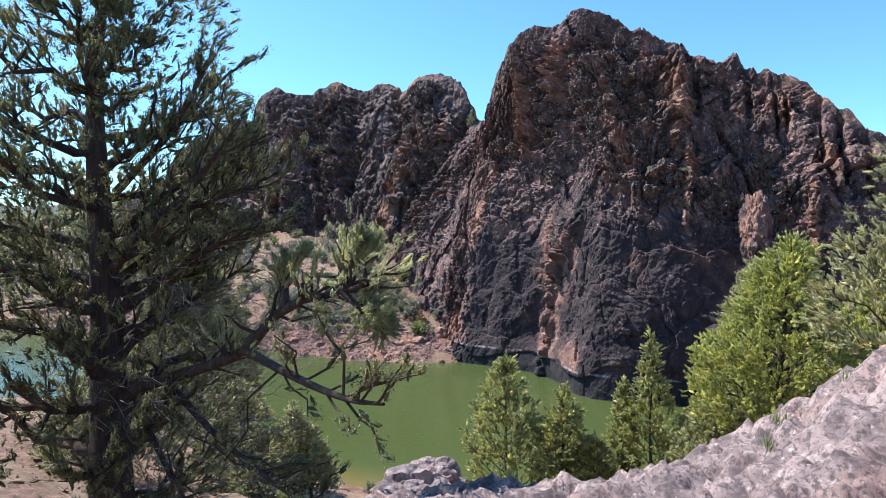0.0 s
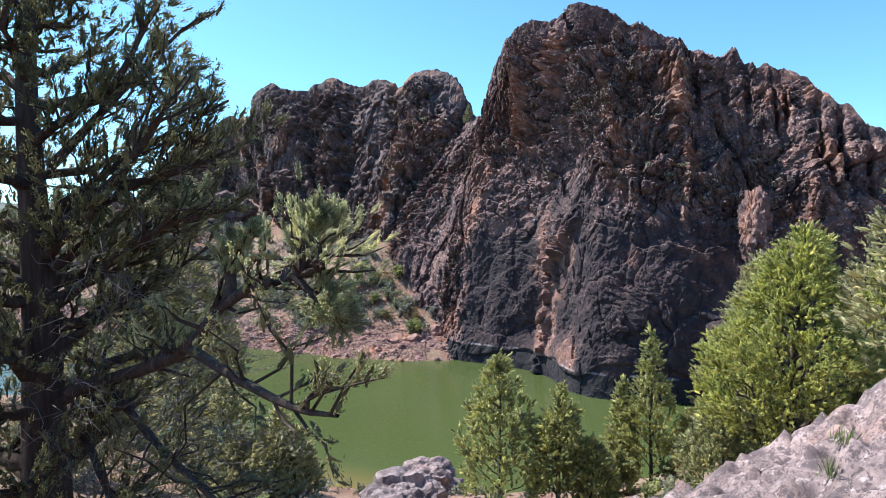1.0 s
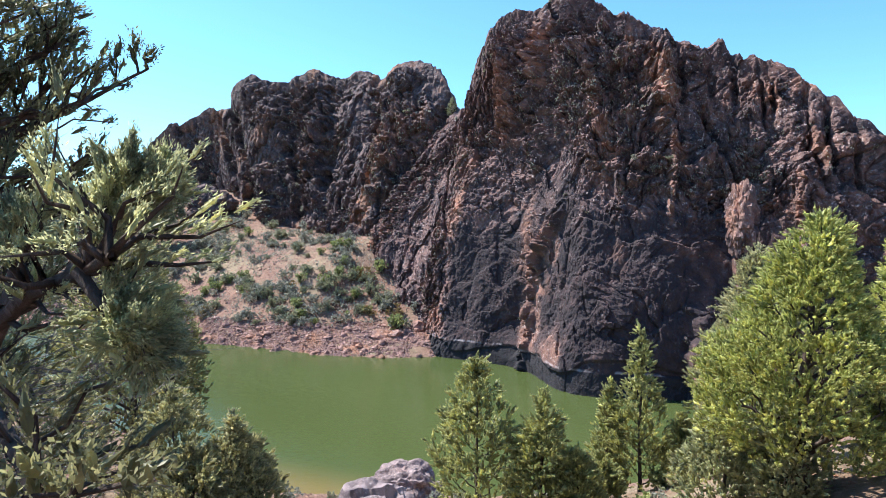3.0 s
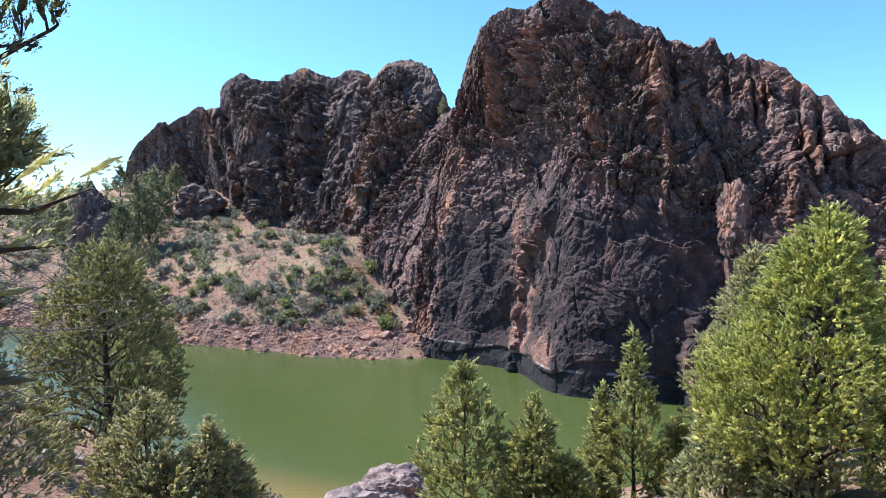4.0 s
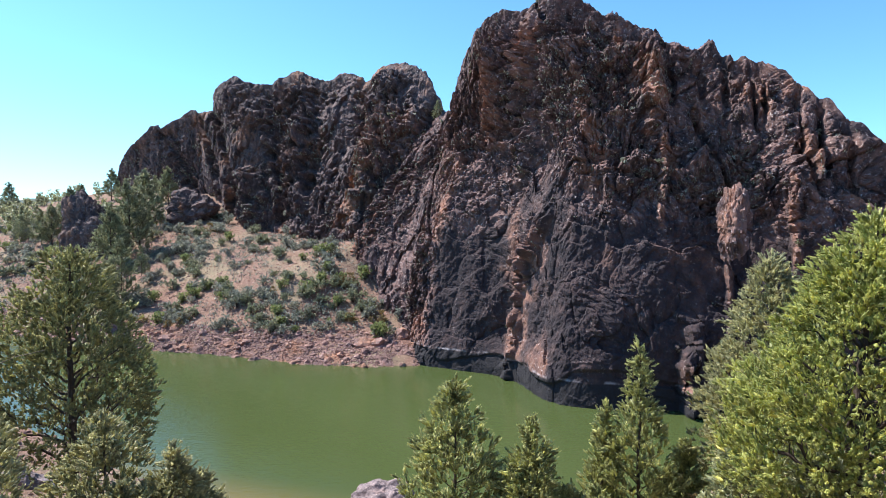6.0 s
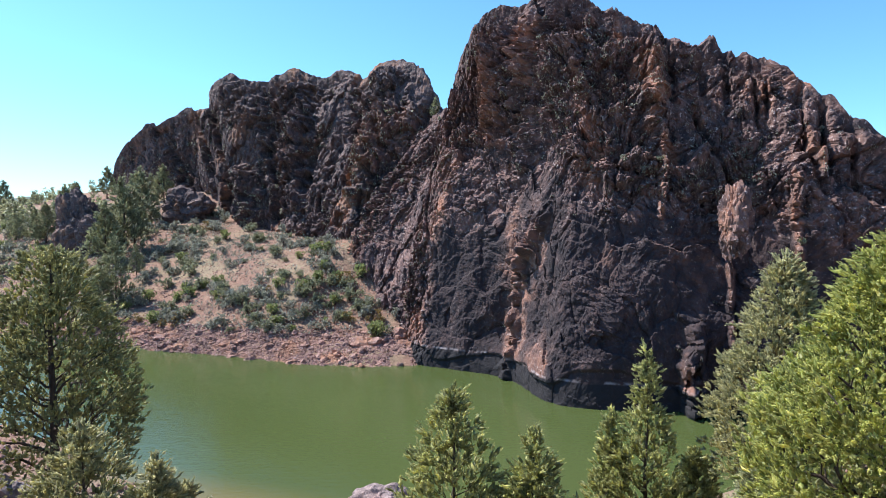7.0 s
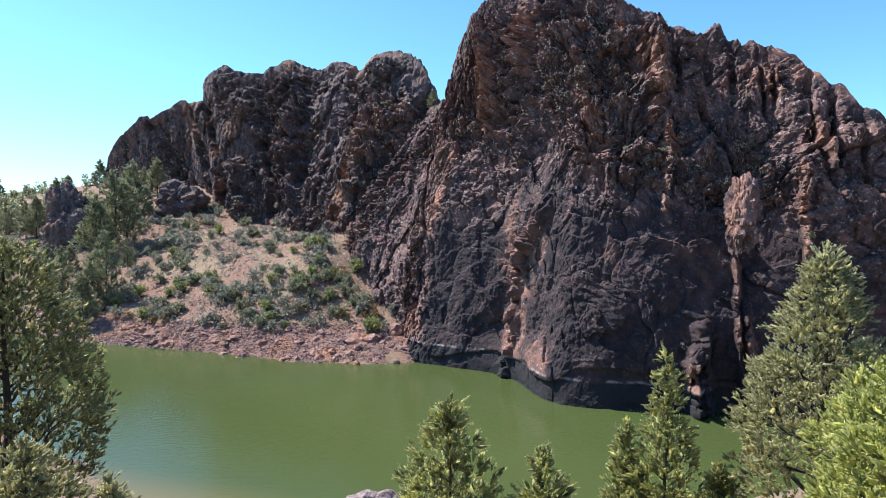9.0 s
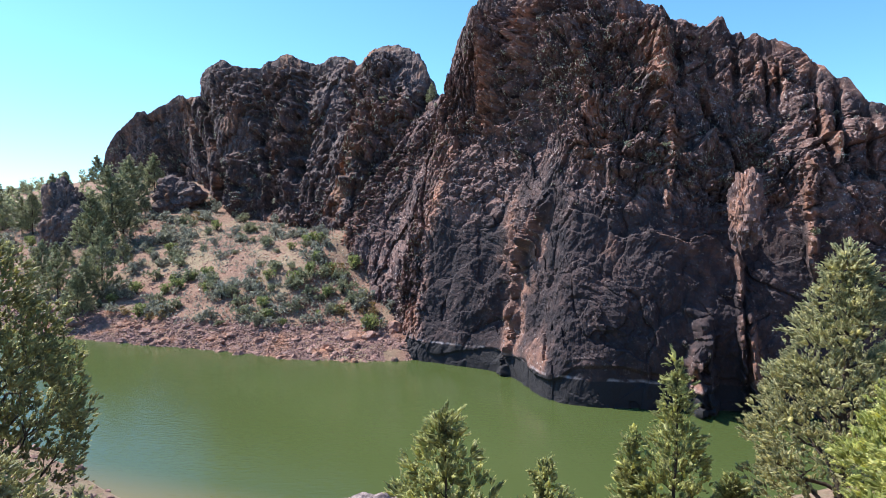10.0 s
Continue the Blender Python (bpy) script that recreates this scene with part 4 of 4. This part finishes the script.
FAR_TREES = [(-53.8, 102.7, 8.5), (-48.3, 96.8, 10), (-42.9, 91.6, 7.2), (-44.8, 97.2, 7.1), (-43.1, 98.6, 10.6), (-52.5, 114.9, 11.5), (-51.8, 120.5, 14), (-51.4, 124, 12.5), (-57, 140, 13), (-66.1, 166.6, 7.8),
             (-44.1, 107.9, 5.4), (-72.5, 132.3, 8.4), (-75.6, 134, 7.1), (-81.3, 136.9, 5.2), (-55.4, 112, 4.9), (-61, 150, 9), (-57.5, 108, 4.5), (-60, 160, 10), (-47, 103, 6.5)]
grove = np.random.default_rng(211)
while len(FAR_TREES) < 42:
    x, y = grove.uniform(-125, -52), grove.uniform(130, 190)
    if -0.80 < x / y < -0.40 and x / y < -0.36 - 0.06 * math.sin(y * 0.1) and height(x, y) > 4:
        FAR_TREES.append((x, y, grove.uniform(3.5, 9.0)))
SADDLE_TREES = [(5.2, 109.5, 34.0, 3.6), (7.6, 106.0, 32.6, 3.0), (6.6, 108.5, 33.0, 2.2)]
for k, (x, y, tall) in enumerate(FAR_TREES):
    ob, own = far_kinds[k % 3]
    m = pose(x, y, height(x, y) - 0.3, 0, 0, 77 * k) @ Matrix.Scale(tall / own, 4)
    if k < 3:
        ob.matrix_world = m
    else:
        c = copy_thing(ob, pose(x, y, height(x, y) - 0.3, 0, 0, 77 * k))
        c.scale = [tall / own] * 3


for k, (x, y, z, tall) in enumerate(SADDLE_TREES):
    ob, own = far_kinds[k]
    copy_thing(ob, pose(x, y, z, 0, 0, 50 * k)).scale = [tall / own] * 3


# ---- shrubs ----
def shrub_mesh(seed, leaf, per=7, n=84):
    """A mound of several rounded lobes on woody stems."""
    rng = np.random.default_rng(seed)
    lobes = rng.normal(0, 0.30, (7, 3)) + np.array((0, 0, 0.42))
    lobes[:, 2] = np.clip(lobes[:, 2], 0.25, 0.75)
    k = rng.integers(0, 7, n)
    d = rng.normal(0, 1, (n, 3))
    d[:, 2] += 0.35
    d /= np.linalg.norm(d, axis=1)[:, None]
    at = lobes[k] + d * rng.uniform(0.14, 0.32, n)[:, None]
    at[:, 2] = np.maximum(at[:, 2], 0.02)
    stems = joined([tube(bent(rng, (0, 0, -0.1), a, 3), (0.03, 0.02, 0.01), 3) for a in at[:12]])
    v, f = sprays(rng, at, d, per, 0.155, 0.062, 0.04)
    return mesh_of("foliage", v, f, leaf, False), mesh_of("woody_base", *stems, BARK)


SHRUBS = [(shrub_mesh(301 + k, leaf), name, label) for k, (leaf, name, label) in enumerate((
    (SAGE, "sagebrush", "grey-green sagebrush on the dry slope"), (SAGE, "sagebrush", "grey-green sagebrush on the dry slope"), (SAGE, "sagebrush", "grey-green sagebrush on the dry slope"),
    (SHRUB_OLIVE, "shrub", "olive green shrub on the dry slope"), (SHRUB_GREEN, "shrub", "fresh green shrub on the dry slope"), (SHRUB_DRY, "shrub", "dry yellow-brown shrub above the shore")))]


def shrub(kind, x, y, size, z=None, turn=0.0):
    (foliage, stems), name, label = SHRUBS[kind]
    ob = empty(name, pose(x, y, (height(x, y) if z is None else z) - 0.05, 0, 0, turn), label, "shrub", name + " clumps")
    ob.scale = (size, size, size)
    part("foliage", foliage, ob)
    tagged(part("woody_base", stems, ob), kind="stuff")
    return ob


rng = np.random.default_rng(7)
placed = 0
while placed < 280:
    y = 77 + 75 * rng.uniform() ** 1.3
    x = rng.uniform(-20 - (y - 77) * 1.0 - 28, -2)
    z = height(x, y)
    if z < 2.0 or x > -8.7 + (99 - y) * 0.35 - 1 or y > 103 - (x + 9) * 1.35 + 4:
        continue
    open_ground = vnoise(np.array([[x * 0.10, y * 0.06, 3.0]]), 77)[0]
    if open_ground < 0.0 and rng.uniform() < 0.72:
        continue
    kind = int(rng.choice(6, p=(0.22, 0.20, 0.14, 0.27, 0.13 if z < 8 else 0.16, 0.04 if z < 8 else 0.01)))
    shrub(kind, x, y, rng.uniform(0.65, 1.75) * (1.0 if y < 115 else 1.3), z, rng.uniform(0, 360))
    placed += 1
THICKETS = ((-4.8, 86.4), (-7.7, 93.3), (-9.9, 89.3), (-15.8, 84.0), (-19.6, 87.7), (-16.1, 92.2), (-3.6, 83.5), (-24.3, 89.0), (-34.0, 97.1), (-29.3, 97.5), (-14.8, 103.4),
            (-25.0, 118.0), (-42.0, 129.2), (-32.2, 90.9), (-40.1, 100.0), (-28.1, 113.7), (-36.7, 106.5), (-12.2, 97.2), (-20.0, 106.0), (-48.0, 112.0))
for cx, cy in THICKETS:
    for k in range(5):
        x, y = cx + rng.normal(0, 1.3), cy + rng.normal(0, 2.0)
        shrub(int(rng.choice(6, p=(0.18, 0.15, 0.11, 0.35, 0.17, 0.04))), x, y, rng.uniform(1.0, 1.9), None, rng.uniform(0, 360))
for k in range(110):
    x, y = rng.uniform(-30, 9), rng.uniform(8, 34)
    if (abs(x + 1.2) < 2.2 and y < 24) or (abs(x) < 3 and y < 13):
        continue
    shrub(int(rng.choice((0, 1, 3, 4, 5))), x, y, rng.uniform(0.25, 0.65), None, rng.uniform(0, 360))


def low_scrub(name, n, region, zlo, zhi, seed, label):
    """Low sage and grass tufts too many to count, in one mesh."""
    g = np.random.default_rng(seed)
    x, y = g.uniform(region[0], region[1], n * 5), g.uniform(region[2], region[3], n * 5)
    z = land(x, y)
    ok = (z > zlo) & (z < zhi) & (fbm(np.stack((x * 0.12, y * 0.09, 0 * x + 4), 1), 2, 15) > -0.1)
    at = np.stack((x, y, z), 1)[ok][:n]
    v, f = sprays(g, at, np.tile((0, 0, 0.8), (len(at), 1)), 8, 0.30, 0.085, 0.20, 1.2)
    return tagged(new(name, mesh_of(name, v, f, SAGE, False)), label, "scrub", kind="stuff")


low_scrub("low_scrub", 5200, (-95, 0, 78, 165), 2.0, 30, 71, "low grey sage tufts over the far slope")


def far_woods():
    """The wooded country beyond the lake's bend."""
    g = np.random.default_rng(73)
    n = 620
    y = 150 + 500 * g.uniform(0, 1, n) ** 1.6
    x = -y * g.uniform(0.46, 0.95, n)
    z = land(x, y)
    tall = g.uniform(1.6, 4.0, n)
    k = 26
    h = g.uniform(0.08, 1.0, (n, k))
    a = g.uniform(0, 6.28, (n, k))
    r = (1.02 - h) * tall[:, None] * 0.26 * g.uniform(0.5, 1.1, (n, k))
    at = np.stack((x[:, None] + r * np.cos(a), y[:, None] + r * np.sin(a), z[:, None] + h * tall[:, None]), 2).reshape(-1, 3)
    o = np.stack((np.cos(a), np.sin(a), 0 * a + 0.3), 2).reshape(-1, 3)
    v, f = sprays(g, at, o, 3, 0.7, 0.26, 0.25)
    return tagged(new("distant_woods", mesh_of("distant_woods", v, f, JUNIPER_FAR, False)), "scattered dark junipers in the distance", "woods", kind="stuff")


far_woods()


def distant_hills():
    m, n, l = material("hazy_hill", 1.0)
    pos = n.new("ShaderNodeNewGeometry").outputs["Position"]
    l.new(node_ramp(n, l, node_noise(n, l, pos, 0.012, 7, 0.7), [(0.35, (0.06, 0.085, 0.085)), (0.65, (0.12, 0.14, 0.12))]), n["Principled BSDF"].inputs["Base Color"])
    x, v = np.linspace(-2200, 200, 160), np.linspace(0, 1, 24)
    X, V = np.meshgrid(x, v, indexing="ij")
    top = 46 + 16 * fbm(np.stack((x * 0.004, 0 * x, 0 * x), 1), 4, 3)
    z = np.repeat(top[:, None], 24, 1) * np.sin(V * math.pi * 0.5) - 10 * (1 - V)
    y = 950 + 260 * V
    q = np.stack((X.ravel(), y.ravel(), z.ravel()), 1)
    q[:, 2] += 4 * fbm(q * 0.02, 3, 8)
    return tagged(new("backdrop", mesh_of("backdrop", q, grid_faces(160, 24)[:, ::-1], m)), "hazy dark wooded hills on the horizon", "hills", kind="structure")


distant_hills()

# ---- loose rock ----
STONES = [mesh_of("stone", *lump(401 + k, 2, ((1, 0.75, 0.6), (1, 0.9, 0.5), (0.9, 0.7, 0.75))[k % 3], 0.5), ROCK_RED, False) for k in range(6)]


def stone(x, y, size, k, label, turn):
    ob = new("rock", STONES[k % 6])
    ob.matrix_world = pose(x, y, height(x, y) + 0.12 * size, rng.uniform(-15, 15), rng.uniform(-15, 15), turn) @ Matrix.Scale(size, 4)
    return tagged(ob, label, "rock", "loose shore rocks")


count = 0
while count < 210:
    x, y = rng.uniform(-75, 1.5), rng.uniform(73, 110)
    z = height(x, y)
    if z < -0.25 or z > 2.6 or x > 0.6:
        continue
    stone(x, y, rng.uniform(0.25, 0.6) * (1 + 1.6 * rng.uniform() ** 5), count, "reddish angular rock on the far shore", rng.uniform(0, 360))
    count += 1
count = 0
while count < 75:
    x, y = rng.uniform(-28, -12), rng.uniform(36, 54)
    z = height(x, y)
    if z < -0.2 or z > 2.5:
        continue
    stone(x, y, rng.uniform(0.12, 0.4), count, "pink rock on the near shore", rng.uniform(0, 360))
    count += 1


def rubble(name, n, region, zlo, zhi, lo, hi, seed, label):
    """Small stones too many to count, in one mesh."""
    g = np.random.default_rng(seed)
    x, y = g.uniform(region[0], region[1], n * 6), g.uniform(region[2], region[3], n * 6)
    z = land(x, y)
    ok = (z > zlo) & (z < zhi) & (vnoise(np.stack((x * 0.2, y * 0.2, 0 * x), 1), 5) > -0.75)
    x, y, z = x[ok][:n], y[ok][:n], z[ok][:n]
    v = np.array([(1, 0, 0), (-1, 0, 0), (0, 1, 0), (0, -1, 0), (0, 0, 1), (0, 0, -1)], float)
    f = np.array([(0, 2, 4), (2, 1, 4), (1, 3, 4), (3, 0, 4), (2, 0, 5), (1, 2, 5), (3, 1, 5), (0, 3, 5)])
    k = len(x)
    s = g.uniform(lo, hi, (k, 1, 3)) * np.array((1.3, 1.0, 0.7))
    a = g.uniform(0, 6.28, k)
    w = v[None] * s * g.uniform(0.6, 1.2, (k, 6, 1))
    w = np.stack((w[:, :, 0] * np.cos(a)[:, None] - w[:, :, 1] * np.sin(a)[:, None], w[:, :, 0] * np.sin(a)[:, None] + w[:, :, 1] * np.cos(a)[:, None], w[:, :, 2]), 2)
    w += np.stack((x, y, z), 1)[:, None, :]
    ob = new(name, mesh_of(name, w.reshape(-1, 3), (f[None] + 6 * np.arange(k)[:, None, None]).reshape(-1, 3), ROCK_RED, False))
    return tagged(ob, label, "rubble", kind="stuff")


rubble("shore_rubble", 17000, (-75, 1.5, 72, 112), -0.15, 2.6, 0.07, 0.30, 61, "reddish broken stones along the far shore")
rubble("slope_rubble", 9000, (-75, -4, 77, 140), 2.0, 20, 0.05, 0.24, 62, "small reddish stones scattered over the slope")
rubble("near_rubble", 5000, (-40, 12, 5, 56), -0.15, 14, 0.02, 0.11, 63, "small stones on the near bank")


# ---- plants on the cliff's ledges ----
def ledges(ob, n, steep, seed, zmin):
    """Places on the flatter parts of a cliff."""
    me = ob.data
    k = len(me.polygons)
    nz, c = np.empty(k * 3, np.float32), np.empty(k * 3, np.float32)
    me.polygons.foreach_get("normal", nz)
    me.polygons.foreach_get("center", c)
    nz, c = nz.reshape(-1, 3), c.reshape(-1, 3).astype(float)
    ok = (nz[:, 2] > steep) & (c[:, 2] > zmin) & (fbm(c * 0.16, 2, seed) > 0.05)
    g = np.random.default_rng(seed)
    at = c[ok]
    return at[g.permutation(len(at))[:n]]


for ob, n, size, seed in ((main_cliff, 2600, 0.20, 91), (left_cliff, 1700, 0.42, 93)):
    g = np.random.default_rng(seed)
    at = ledges(ob, n, 0.72, seed, 4)
    v, f = sprays(g, at, np.tile((0, 0, 0.9), (len(at), 1)), 8, size, size * 0.2, size * 0.4, 1.0)
    tagged(new("ledge_grass", mesh_of("ledge_grass", v, f, SAGE, False)), "pale tufts of sage and grass on cliff ledges", "grass", kind="stuff")
for ob, n, lo, hi, seed in ((main_cliff, 46, 0.28, 0.6, 95), (left_cliff, 40, 0.5, 1.1, 97)):
    g = np.random.default_rng(seed)
    for x, y, z in ledges(ob, n, 0.8, seed, 6):
        shrub(int(g.choice((0, 1, 2, 3))), x, y, g.uniform(lo, hi), z, g.uniform(0, 360))


# ---- grass on the slab ----
def grass_tuft(x, y, z, seed):
    g = np.random.default_rng(seed)
    at = np.array((x, y, z)) + g.normal(0, 0.03, (26, 3)) * np.array((1, 1, 0.1))
    v, f = sprays(g, at - np.array((x, y, z)), np.tile((0, 0, 1.4), (26, 1)), 2, 0.085, 0.003, 0.008, 0.8)
    ob = new("grass_tuft", mesh_of("grass_tuft", v, f, SHRUB_GREEN, False))
    ob.location = (x, y, z)
    return tagged(ob, "small green grass tuft in a crack of the slab", "grass", "grass tufts", "stuff")


slab = bpy.data.objects["rock_outcrop"]
sv = np.empty(len(slab.data.vertices) * 3, np.float32)
slab.data.vertices.foreach_get("co", sv)
sv = sv.reshape(-1, 3)
for k, (x, y) in enumerate(((1.93, 3.55), (2.02, 3.62), (2.9, 4.3), (0.5, 4.7), (1.2, 4.9))):
    near_v = sv[np.argmin((sv[:, 0] - x) ** 2 + (sv[:, 1] - y) ** 2)]
    grass_tuft(x, y, float(near_v[2]) - 0.01, 501 + k)
